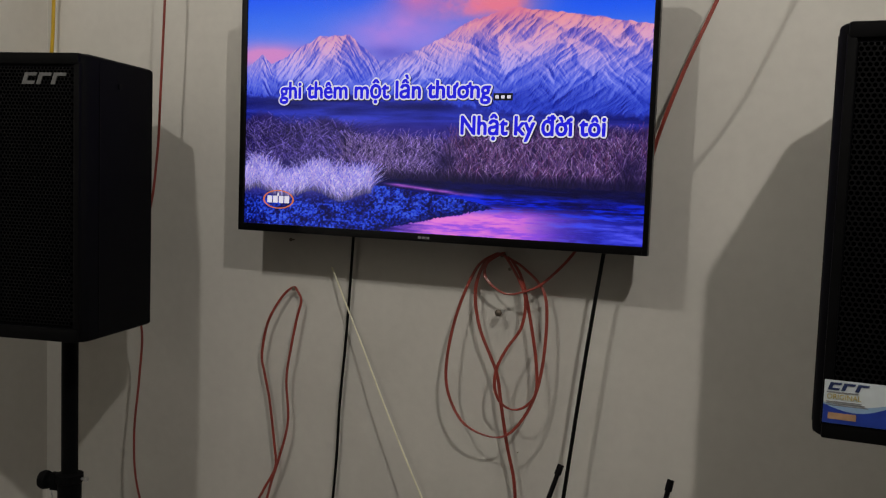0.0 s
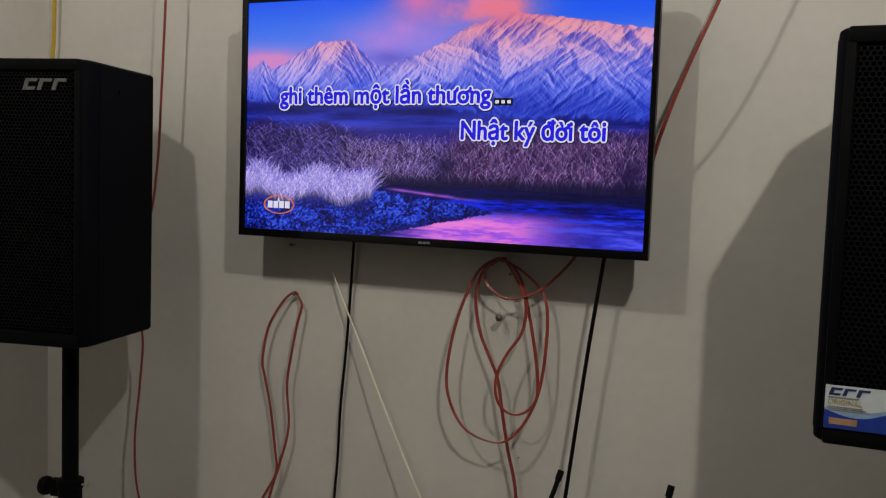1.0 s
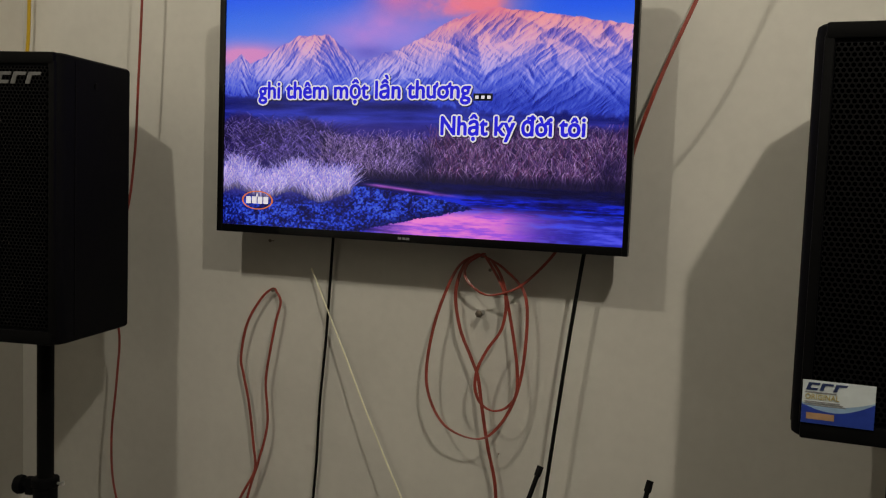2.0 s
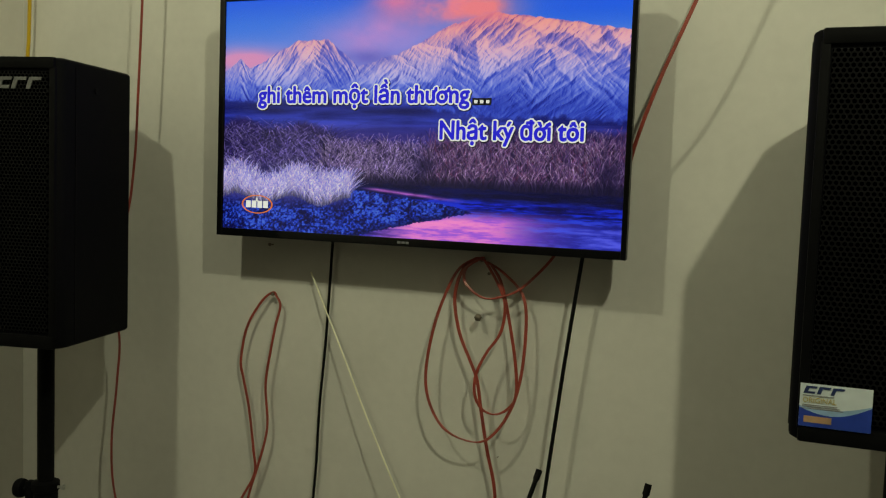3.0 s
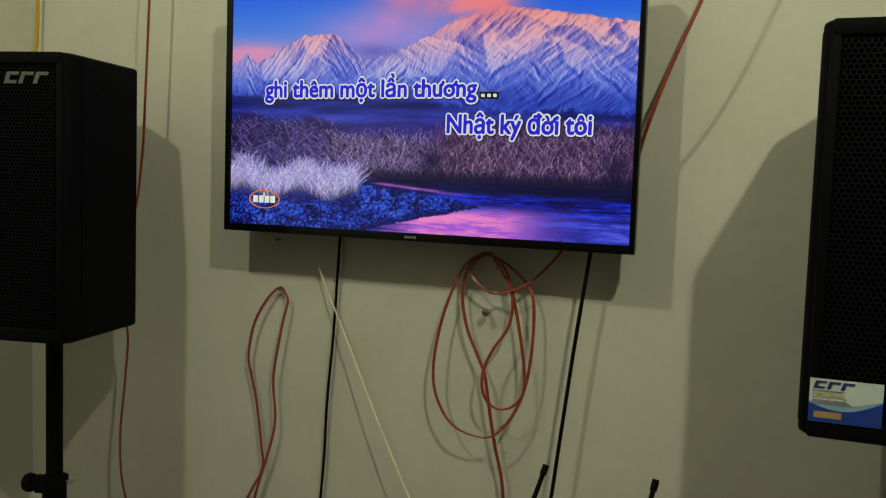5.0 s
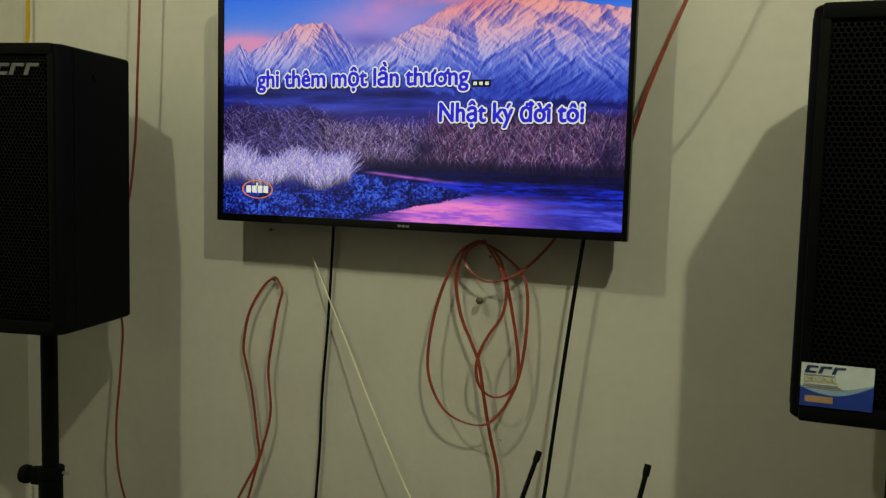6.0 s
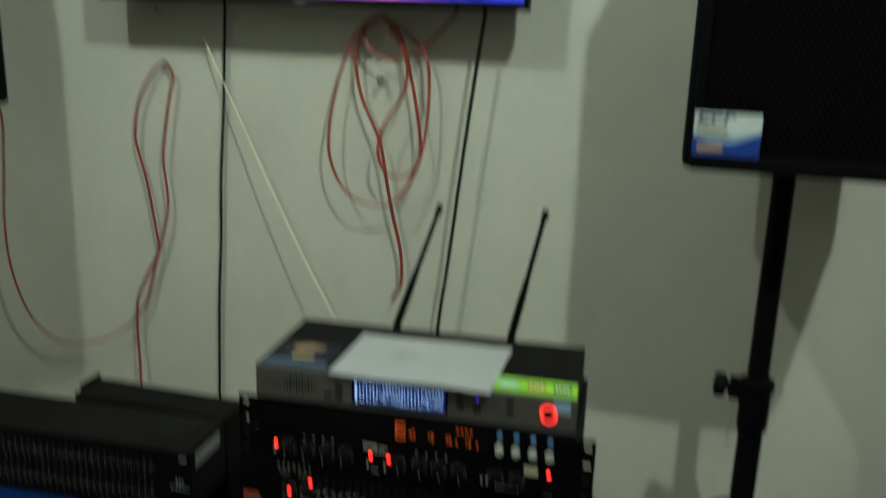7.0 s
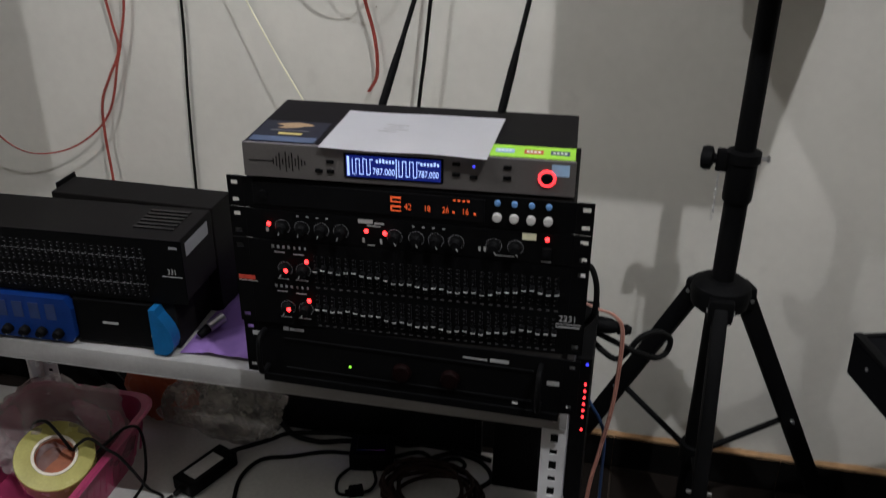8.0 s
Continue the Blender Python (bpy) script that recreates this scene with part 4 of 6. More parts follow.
def wall_bolt():
    b = thing("wall_bolt", (0.15, 0, 1.44), "steel expansion bolt sticking out of the wall", "bolt")
    bm = bmesh.new()
    rod(bm, (0, 0.02, 0), (0, -0.024, 0), 0.0055, sides=12)
    part("sleeve", bm, M_CHROME, b)
    bm = bmesh.new()
    lathe(bm, [(0.0075, 0), (0.0085, 0.002), (0.0085, 0.006), (0.003, 0.008)], 6, Matrix.Translation((0, -0.022, 0)) @ Euler((radians(90), 0, 0)).to_matrix().to_4x4())
    part("nut", bm, M_NAIL, b)


wall_bolt()
bm = bmesh.new()
rod(bm, (0, 0, 0), (0, 0, 3.5), 0.009, sides=12)
conduit = part("conduit", bm, M_WHITE)
conduit.location = (LEFT + 0.009, -0.2, 0.05)
tagged(conduit, "thin white plastic conduit up the side wall", "conduit")


# ---- slotted steel shelf ----
SHELF = 0.746
RX0, RX1, RF = 0.245, 0.727, -0.84  # rack panels: left, right, front
shelf = thing("shelf_unit", (0, 0, 0), "grey slotted-angle steel shelf unit holding the audio gear", "shelf")
SX0, SX1, SY0, SY1 = -1.05, 0.717, -0.806, -0.385
shelf.matrix_basis = Matrix.Translation((SX1, SY0, 0)) @ Matrix.Rotation(radians(1.2), 4, "Z") @ Matrix.Translation((-SX1, -SY0, 0))


def slotted_post(x, y, sx, sy):
    """An angle post with real slots in both flanges."""
    bm = bmesh.new()
    w, t, z1 = 0.038, 0.002, SHELF - 0.006

    def flange(along):
        def bar(a0, a1, z0, z1_):
            if along == "x":
                xs = sorted((x + sx * a0, x + sx * a1))
                ys = sorted((y, y + sy * t))
            else:
                xs = sorted((x, x + sx * t))
                ys = sorted((y + sy * a0, y + sy * a1))
            box(bm, xs[0], xs[1], ys[0], ys[1], z0, z1_)
        bar(0, 0.0135, 0, z1)
        bar(0.0245, w, 0, z1)
        z, i = 0.012, 0
        bar(0.0135, 0.0245, 0, z)
        while z < z1 - 0.04:
            hole = 0.016 if i % 2 else 0.009
            nxt = z + hole + 0.0125
            bar(0.0135, 0.0245, z + hole, nxt)
            z, i = nxt, i + 1
        bar(0.0135, 0.0245, z, z1)
    flange("x")
    flange("y")
    return part("post", bm, M_POST, shelf, "white slotted angle post", False)


for x, sx in ((SX1, -1), (-0.475, -1), (-0.4735, 1), (SX0, 1)):
    slotted_post(x, SY0 + 0.004, sx, 1)
    slotted_post(x, SY1 - 0.004, sx, -1)


def shelf_tray(z, mat, y0, y1):
    bm = bmesh.new()
    box(bm, SX0 + 0.003, SX1 - 0.003, y0 + 0.003, y1 - 0.003, z - 0.004, z)
    box(bm, SX0 + 0.003, SX1 - 0.003, y0, y0 + 0.003, z - 0.033, z, 0.001)
    box(bm, SX0 + 0.003, SX1 - 0.003, y1 - 0.003, y1, z - 0.026, z, 0.001)
    box(bm, SX0 + 0.003, SX1 - 0.003, y0, y0 + 0.014, z - 0.035, z - 0.033)
    return part("shelf_tray", bm, mat, shelf)


shelf_tray(SHELF, M_SHELF, SY0, SY1)
shelf_tray(0.300, M_BOARD, SY0, SY1)
for z in (0.30, SHELF):
    for x in (SX1 - 0.02, -0.495, SX0 + 0.02):
        bm = bmesh.new()
        rod(bm, (x, SY0 - 0.005, z - 0.013), (x, SY0 + 0.006, z - 0.013), 0.0065, sides=6)
        part("bolt", bm, M_CHROME, shelf)


# ---- stacked rack units ----
def rack_unit(label, z0, units, depth, x0=RX0, front=RF, body=0.43, category="rack unit", turn=0.0):
    h = 0.0445 * units
    u = thing("rack_unit", (x0, front, z0), label, category, "stacked audio units")
    W = 0.482
    u.matrix_basis = pose(x0 + 0.15, front, z0, 0, 0, turn) @ Matrix.Translation((-0.15, 0, 0))
    bm = bmesh.new()
    # face plate with slots at its ends
    t = 0.003
    slots = [0.012] if units == 1 else [0.012, h - 0.012]
    if units == 1:
        slots = [0.010, h - 0.010]
    zs = [0.0006]
    for s in slots:
        zs += [s - 0.0033, s + 0.0033]
    zs.append(h - 0.0006)
    box(bm, 0.022, W - 0.022, 0, t, 0.0006, h - 0.0006, 0.0006)
    for a, b in ((0.0, 0.022), (W - 0.022, W)):
        for z_a, z_b in zip(zs[0::2], zs[1::2]):
            box(bm, a, b, 0, t, z_a, z_b)
        for s in slots:
            outer = (a, a + 0.0045) if a == 0 else (b - 0.0045, b)
            inner = (a + 0.0145, b) if a == 0 else (a, b - 0.0145)
            box(bm, *outer, 0, t, s - 0.0033, s + 0.0033)
            box(bm, *inner, 0, t, s - 0.0033, s + 0.0033)
    part("face_plate", bm, M_PANEL, u, "black face plate with slotted ears", False)
    m = (W - body) / 2
    block("casing", (m, W - m, t, depth, 0.001, h - 0.001), M_BOXTOP, u, "", 0.0015)
    return u, h


def knob_mesh(r, d, pointer=True):
    bm = bmesh.new()
    lathe(bm, [(r, 0), (r * 0.97, d * 0.6), (r * 0.8, d * 0.75), (r * 0.72, d), (r * 0.2, d)], 16, Euler((radians(90), 0, 0)).to_matrix().to_4x4())
    return finish("knob", bm, M_TRIM)


def led_mesh(r, mat):
    bm = bmesh.new()
    lathe(bm, [(r, 0), (r, 0.001), (r * 0.7, r * 0.8), (r * 0.1, r)], 10, Euler((radians(90), 0, 0)).to_matrix().to_4x4())
    return finish("led", bm, mat)


def pointer_mesh(r, mat):
    bm = bmesh.new()
    box(bm, -0.0006, 0.0006, -0.0003, 0.0003, r * 0.45, r * 1.0)
    return finish("pointer", bm, mat)


def arc_mesh(r, mat):
    bm = bmesh.new()
    n = 14
    for i in range(n):
        a, b = radians(-50 + 280 * i / n), radians(-50 + 280 * (i + 0.6) / n)
        vs = [bm.verts.new((q * math.cos(c), 0, q * math.sin(c))) for c in (a, b) for q in (r, r + 0.0009)]
        bm.faces.new((vs[0], vs[1], vs[3], vs[2]))
    return finish("dial_marks", bm, mat)


ME_KNOB = knob_mesh(0.0082, 0.013)
ME_RED = led_mesh(0.0031, G_RED_HOT)
ME_POINT = pointer_mesh(0.0082, M_SILVER)
ME_ARC = arc_mesh(0.0098, M_DIM)


def knob_at(x, z, parent, angle=0):
    k = shared("knob", ME_KNOB, (x, 0, z), parent)
    shared("pointer", ME_POINT, (0, -0.0128, 0), k, rot=(0, angle, 0))
    shared("dial_marks", ME_ARC, (0, -0.0004, 0), k)


def bars(name, rows, mat, parent, label="", y=0.0):
    """Small printed bars (x0, x1, z0, z1) on a face plate, each a part; a whole scale of tiny marks is one."""
    if len(rows) > 40:
        bm = bmesh.new()
        for x0, x1, z0, z1 in rows:
            box(bm, x0, x1, y - 0.0004, y + 0.0004, z0, z1)
        return tagged(part(name, bm, mat, parent, label, False), kind="stuff")
    for x0, x1, z0, z1 in rows:
        block(name, (x0, x1, y - 0.0004, y + 0.0004, z0, z1), mat, parent, label)


# power amplifier, two units high
Z = SHELF + 0.0195
amp, h = rack_unit("black two-unit power amplifier with a green light, on shelf", Z, 2, 0.36, category="amplifier")
for x in (0.03, 0.42):
    for y in (0.006, 0.27):
        block("foot", (x, x + 0.022, y, y + 0.06, -0.0195, 0.001), M_TRIM, amp, "", 0.002)
for x in (0.032, 0.430):
    bm = bmesh.new()
    tube(bm, smooth_path([(x, 0.0, 0.014), (x, -0.022, 0.016), (x, -0.028, 0.044), (x, -0.022, 0.073), (x, 0.0, 0.075)], 6), 0.0042, 8)
    part("grab_handle", bm, M_TRIM, amp)
for z in (0.012, 0.062):
    block("vent_rib", (0.06, 0.42, -0.002, 0.001, z, z + 0.004), M_TRIM, amp, "", 0.001)
block("bottom_lip", (0.024, 0.458, -0.003, 0.03, -0.0125, 0.0004), M_PANEL, amp, "", 0.0015)
bm = bmesh.new()
lathe(bm, [(0.0021, 0), (0.0021, 0.0008), (0.0012, 0.0014)], 8, Matrix.Translation((0.158, 0, 0.03)) @ Euler((radians(90), 0, 0)).to_matrix().to_4x4())
part("power_light", bm, G_GREEN, amp, "small green power light")
for x in (0.235, 0.305):
    bm = bmesh.new()
    lathe(bm, [(0.014, 0), (0.0135, 0.006), (0.012, 0.009), (0.003, 0.0095)], 24, Matrix.Translation((x, 0, 0.034)) @ Euler((radians(90), 0, 0)).to_matrix().to_4x4())
    part("volume_knob", bm, M_DARKRED, amp, "dark red-black volume knob")
bars("printed_name", [(0.06, 0.068, 0.078, 0.084), (0.07, 0.091, 0.0785, 0.083)], M_DIM, amp, "grey maker's mark as plain bars")
bars("printed_bar", [(0.322, 0.356, 0.071, 0.0735), (0.36, 0.386, 0.0702, 0.0755)], M_SILVER, amp)
bars("ear_label", [(0.012, 0.027, 0.064, 0.071), (0.439, 0.456, 0.045, 0.052)], M_SILVER, amp)
bars("small_label", [(0.393, 0.401, 0.006, 0.011)], M_WHITE, amp)

# double 31-band equaliser, three units high
Z += h + 0.0005
eq, h = rack_unit("black double 31-band equaliser with curved rows of sliders", Z, 3, 0.2, category="equaliser", turn=2.4)
bm = bmesh.new()
box(bm, -0.0033, 0.0033, -0.008, 0, -0.0022, 0.0022, 0.0007)
box(bm, -0.0028, 0.0028, -0.0084, -0.0076, -0.0022, -0.0008)
ME_CAP = finish("slider_cap", bm, M_TRIM)
bm = bmesh.new()
box(bm, -0.0026, 0.0026, -0.0006, 0.0004, -0.0005, 0.0005)
box(bm, -0.0029, -0.0023, -0.0006, 0.0004, -0.0005, 0.0016)
box(bm, 0.0023, 0.0029, -0.0006, 0.0004, -0.0005, 0.0016)
ME_EDGE = finish("cap_line", bm, M_CAPLINE)
bm = bmesh.new()
box(bm, -0.0009, 0.0009, -0.0006, 0.0006, -0.021, 0.021)
ME_SLOT = finish("slider_slot", bm, M_BEZEL)
for row, zc in enumerate((0.094, 0.033)):
    curve = [0.2, 0.25, 0.3, 0.28, 0.3, 0.3, 0.28, 0.2, 0.12, 0.0, -0.08, -0.12, -0.2, -0.2, -0.22, -0.24, -0.28, -0.3, -0.32, -0.34, -0.3, -0.3, -0.24, -0.15, 0.02, 0.18, 0.26, 0.28, 0.26, 0.2, 0.12]
    marks = []
    for i in range(31):
        x = 0.117 + i * 0.01088
        shared("slider_slot", ME_SLOT, (x, -0.0002, zc), eq)
        z = zc + 0.019 * (curve[i] + 0.10 * math.sin(i * 1.7 + row)) - 0.002
        cap = shared("slider_cap", ME_CAP, (x, -0.0005, z), eq)
        shared("cap_line", ME_EDGE, (0, -0.0085, -0.0013), cap)
        for k in range(7):
            zz = zc - 0.02 + k * 0.0066
            marks.append((x - 0.0040, x - 0.0014, zz - 0.00025, zz + 0.00025))
        marks.append((x - 0.0025, x + 0.0025, zc - 0.029, zc - 0.0275))
    bars("scale_print", marks, M_FAINT, eq)
    for k, (x, a) in enumerate(((0.072, 210), (0.098, 210))):
        knob_at(x, zc - 0.003, eq, a)
    shared("led", ME_RED, (0.0775, -0.013, zc + 0.001), eq, "small red light")
    shared("led", ME_RED, (0.1035, -0.001, zc + 0.011), eq, "small red light")
    bars("printed_mark", [(0.055 + i * 0.0075, 0.0585 + i * 0.0075, zc + 0.028, zc + 0.032) for i in range(4)] + [(0.086 + i * 0.0075, 0.0885 + i * 0.0075, zc + 0.028, zc + 0.032) for i in range(3)] + [(0.058, 0.073, zc + 0.021, zc + 0.0225), (0.085, 0.1, zc + 0.0195, zc + 0.021), (0.06, 0.076, zc - 0.02, zc - 0.0185), (0.086, 0.104, zc - 0.02, zc - 0.0185)], M_DIM, eq)
letters("model_number", "2231", 0.0135, M_SILVER, eq, (0.4475, -0.0005, 0.051), width=0.9)
bars("printed_bar", [(0.444, 0.478, 0.0465, 0.0475), (0.444, 0.476, 0.0415, 0.0435)], M_SILVER, eq)
bars("maker_flash", [(0.003, 0.027, 0.069, 0.0755)], M_RED_ART, eq)
bars("maker_line", [(0.003, 0.03, 0.0665, 0.0678)], M_SILVER, eq)

# one-unit crossover with knobs
Z += h + 0.0005
xo, h = rack_unit("black one-unit processor with round knobs and red lights", Z, 1, 0.2, category="processor", turn=2.2)
for x in (0.073, 0.1, 0.127, 0.154, 0.227, 0.256, 0.282, 0.309, 0.358, 0.386):
    knob_at(x, 0.0205, xo, 150 if x > 0.2 else 200)
for x, z in ((0.054, 0.024), (0.189, 0.0255), (0.214, 0.0245)):
    shared("led", ME_RED, (x, -0.001, z), xo, "small red light")
shared("led", ME_RED, (0.426, -0.001, 0.036), xo, "small red light")
block("ivory_label", (0.394, 0.412, -0.0006, 0.0006, 0.033, 0.042), M_IVORY, xo, "small ivory paper label")
block("power_rocker", (0.4205, 0.432, -0.004, 0.001, 0.010, 0.024), M_TRIM, xo, "", 0.001)
bars("printed_mark", [(0.178, 0.198, 0.036, 0.0415), (0.2, 0.213, 0.036, 0.0385), (0.19, 0.208, 0.0325, 0.0338), (0.183, 0.186, 0.008, 0.015), (0.207, 0.21, 0.008, 0.015), (0.19, 0.2, 0.004, 0.0055), (0.338, 0.341, 0.011, 0.017), (0.345, 0.348, 0.011, 0.017), (0.420, 0.432, 0.003, 0.0045), (0.36, 0.385, 0.0065, 0.0075), (0.049, 0.053, 0.012, 0.018)] + [(0.093 + i * 0.0135, 0.0965 + i * 0.0135, 0.037, 0.0385) for i in range(4)] + [(0.25 + i * 0.0135, 0.2535 + i * 0.0135, 0.037, 0.0385) for i in range(4)], M_SILVER, xo)

# one-unit effects box with orange digits
Z += h + 0.0005
fx, h = rack_unit("black one-unit effects processor with orange digits", Z, 1, 0.2, category="processor", turn=2.2)
block("smoked_window", (0.035, 0.345, -0.0012, 0.001, 0.006, 0.039), M_BEZEL, fx, "", 0.0008)


def digits(text, x, z, size):
    letters("digits", text, size, G_ORANGE, fx, (x, -0.0018, z), width=0.8, label="glowing orange digits")


digits("42", 0.2405, 0.0165, 0.0125)
digits("18", 0.266, 0.0165, 0.0115)
digits("26", 0.290, 0.0165, 0.0115)
digits("16", 0.3155, 0.0165, 0.0115)
bm = bmesh.new()
for z in (0.030, 0.0175):
    box(bm, 0.2225, 0.2365, -0.0018, -0.0012, z - 0.0045, z - 0.003)
    box(bm, 0.2225, 0.2365, -0.0018, -0.0012, z + 0.001, z + 0.0035)
    box(bm, 0.2225, 0.2245, -0.0018, -0.0012, z - 0.0045, z + 0.0035)
part("indicator_display", bm, G_ORANGE, fx, "glowing orange indicator block")
bm = bmesh.new()
for i in range(4):
    box(bm, 0.304 + i * 0.006, 0.3075 + i * 0.006, -0.0018, -0.0012, 0.0335, 0.036)
box(bm, 0.3035, 0.3065, -0.0018, -0.0012, 0.0165, 0.0195)
box(bm, 0.331, 0.334, -0.0018, -0.0012, 0.0165, 0.0195)
part("indicator_row", bm, G_ORANGE, fx, "glowing orange indicator row")
bars("printed_mark", [(0.200, 0.211, 0.020, 0.0225), (0.200, 0.211, 0.011, 0.0175)], M_GREY_BTN, fx)
bm = bmesh.new()
lathe(bm, [(0.0060, 0), (0.0060, 0.004), (0.0051, 0.0055), (0.001, 0.0058)], 16, Euler((radians(90), 0, 0)).to_matrix().to_4x4())
ME_BTN = finish("button", bm, M_GREY_BTN)
bm = bmesh.new()
lathe(bm, [(0.0040, 0), (0.0040, 0.003), (0.0034, 0.004), (0.001, 0.0043)], 14, Euler((radians(90), 0, 0)).to_matrix().to_4x4())
ME_BTN2 = finish("button", bm, M_BLUE_BTN)
for x in (0.361, 0.3825, 0.404, 0.4255):
    shared("button", ME_BTN, (x, -0.0005, 0.0165), fx, "pale grey round button")
    shared("button", ME_BTN2, (x, -0.0005, 0.0362), fx, "blue round button")
bm = bmesh.new()
rod(bm, (0.05, -0.0012, 0.022), (0.05, -0.005, 0.022), 0.0055, sides=14)
part("jack", bm, M_TRIM, fx)
RACK_TOP = Z + h

# ---- wireless microphone receiver on top ----
MX0, MX1, MY0, MY1 = 0.274, 0.700, -0.846, -0.662
MZ0, MZ1 = RACK_TOP + 0.005, RACK_TOP + 0.050
mic = thing("microphone_receiver", (MX0, MY0, MZ0), "silver-fronted wireless microphone receiver with two antennas, on stack", "receiver")
mic.matrix_basis = pose(MX0 + 0.0605, MY0, MZ0, 0, 0, 3.8) @ Matrix.Translation((-0.06, 0, 0))
MW, MD, MH = MX1 - MX0, MY1 - MY0, MZ1 - MZ0
block("casing", (0.001, MW - 0.001, 0.004, MD, 0.0, MH), M_BOXTOP, mic, "dark grey steel casing", 0.001)
block("front_panel", (0, MW, -0.002, 0.0038, -0.001, MH + 0.0006), M_STEEL, mic, "dull silver front panel", 0.0012)
for x in (0.03, MW - 0.05):
    for y in (0.02, MD - 0.03):
        bm = bmesh.new()
        rod(bm, (x, y, -0.005), (x, y, 0.001), 0.009, sides=12)
        part("foot", bm, M_TRIM, mic)
lcd = block("display", (0.134, 0.262, -0.0032, -0.001, 0.006, 0.040), M_BEZEL, mic, "blue lit display", 0.0008)
block("backlight", (0.137, 0.259, -0.0036, -0.003, 0.0085, 0.0375), G_LCD, lcd)
bm = bmesh.new()
rng = random.Random(8)
y0, y1 = -0.0040, -0.0037
box(bm, 0.1385, 0.1415, y0, y1, 0.010, 0.036)
for k, xs in enumerate((0.145, 0.205)):
    for i in range(6):
        x = xs + i * 0.0046
        top = i % 2
        box(bm, x, x + 0.0009, y0, y1, 0.012 if not top else 0.013, 0.0335)
        zz = 0.0325 if top else 0.012
        box(bm, x, x + 0.0046, y0, y1, zz, zz + 0.0012)
for xs in (0.176, 0.233):
    for i in range(6):
        a = xs + i * 0.0042
        box(bm, a, a + 0.0026, y0, y1, 0.029, 0.029 + rng.choice((0.004, 0.0055)))
box(bm, 0.2015, 0.2027, y0, y1, 0.010, 0.036)
part("signal_graph", bm, G_LCD_INK, lcd)
letters("frequency", "787.000", 0.0125, G_LCD_INK, lcd, (0.1715, -0.0041, 0.0135), width=0.72)
letters("frequency", "787.000", 0.0125, G_LCD_INK, lcd, (0.2300, -0.0041, 0.0135), width=0.66)
bm = bmesh.new()
n = 28
vs = [[bm.verts.new((0.391 + r * math.cos(2 * math.pi * i / n), y, 0.0225 + r * math.sin(2 * math.pi * i / n))) for i in range(n)] for r, y in ((0.0078, -0.0025), (0.0084, -0.0045), (0.0108, -0.0045), (0.0114, -0.0025))]
for a, b in zip(vs, vs[1:]):
    for i in range(n):
        bm.faces.new((a[i], a[(i + 1) % n], b[(i + 1) % n], b[i]))
part("power_ring", bm, G_RED, mic, "glowing red power ring")
bm = bmesh.new()
lathe(bm, [(0.0076, 0), (0.0076, 0.002), (0.0066, 0.003), (0.001, 0.0031)], 20, Matrix.Translation((0.391, -0.002, 0.0225)) @ Euler((radians(90), 0, 0)).to_matrix().to_4x4())
part("power_button", bm, M_BEZEL, mic)
for x, z in ((0.101, 0.013), (0.116, 0.026), (0.116, 0.013), (0.278, 0.034), (0.278, 0.02), (0.3, 0.018), (0.342, 0.034), (0.342, 0.02)):
    block("button", (x - 0.005, x + 0.005, -0.0042, -0.0015, z - 0.0025, z + 0.0025), M_TRIM, mic, "", 0.0012)
bm = bmesh.new()
for i, hh in enumerate((4, 7, 13, 5, 15, 9, 14, 6, 11, 5, 3)):
    x = 0.04 + i * 0.0042
    box(bm, x, x + 0.0012, -0.0026, -0.0018, 0.022 - hh * 0.0009, 0.022 + hh * 0.0009)
box(bm, 0.008, 0.04, -0.0026, -0.0018, 0.0215, 0.0223)
part("wave_print", bm, M_BEZEL, mic)
bm = bmesh.new()
lathe(bm, [(0.0018, 0), (0.0018, 0.0006), (0.001, 0.001)], 8, Matrix.Translation((0.3, -0.002, 0.032)) @ Euler((radians(90), 0, 0)).to_matrix().to_4x4())
part("blue_light", bm, G_BLUE, mic, "small blue light")
# stickers on the casing
stk = block("green_sticker", (0.318, MW - 0.002, 0.005, 0.046, MH, MH + 0.0006), M_GREEN, mic, "bright green sticker on top")
for x, mat in ((0.324, M_STK_SKY), (0.360, M_RED_ART), (0.393, M_NAVY)):
    bm = bmesh.new()
    box(bm, x, x + 0.024, 0.018, 0.032, MH + 0.0006, MH + 0.001)
    part("colour_patch", bm, mat, stk)
    bm = bmesh.new()
    for k in range(4):
        box(bm, x + 0.003 + k * 0.0047, x + 0.0062 + k * 0.0047, 0.022, 0.028, MH + 0.001, MH + 0.0013)
    part("patch_bars", bm, M_STK_WHITE, stk)
nav = block("navy_sticker", (0.004, 0.094, 0.006, 0.088, MH, MH + 0.0006), material("dark_slate_sticker", (0.014, 0.016, 0.024), 0.45, 0, 0.3, 40), mic, "dark blue product sticker with tan picture")
bm = bmesh.new()
box(bm, 0.006, 0.092, 0.008, 0.026, MH + 0.0006, MH + 0.0009)
part("blue_band", bm, material("dull_blue_print", (0.05, 0.08, 0.14), 0.45, 0, 0.3, 60), nav)
bm = bmesh.new()
box(bm, 0.036, 0.068, 0.034, 0.041, MH + 0.0006, MH + 0.001)
part("gold_bar", bm, M_GOLD, nav)
bm = bmesh.new()
box(bm, 0.022, 0.074, 0.047, 0.0515, MH + 0.0006, MH + 0.001)
part("pale_bar", bm, M_FAINT, nav)
bm = bmesh.new()
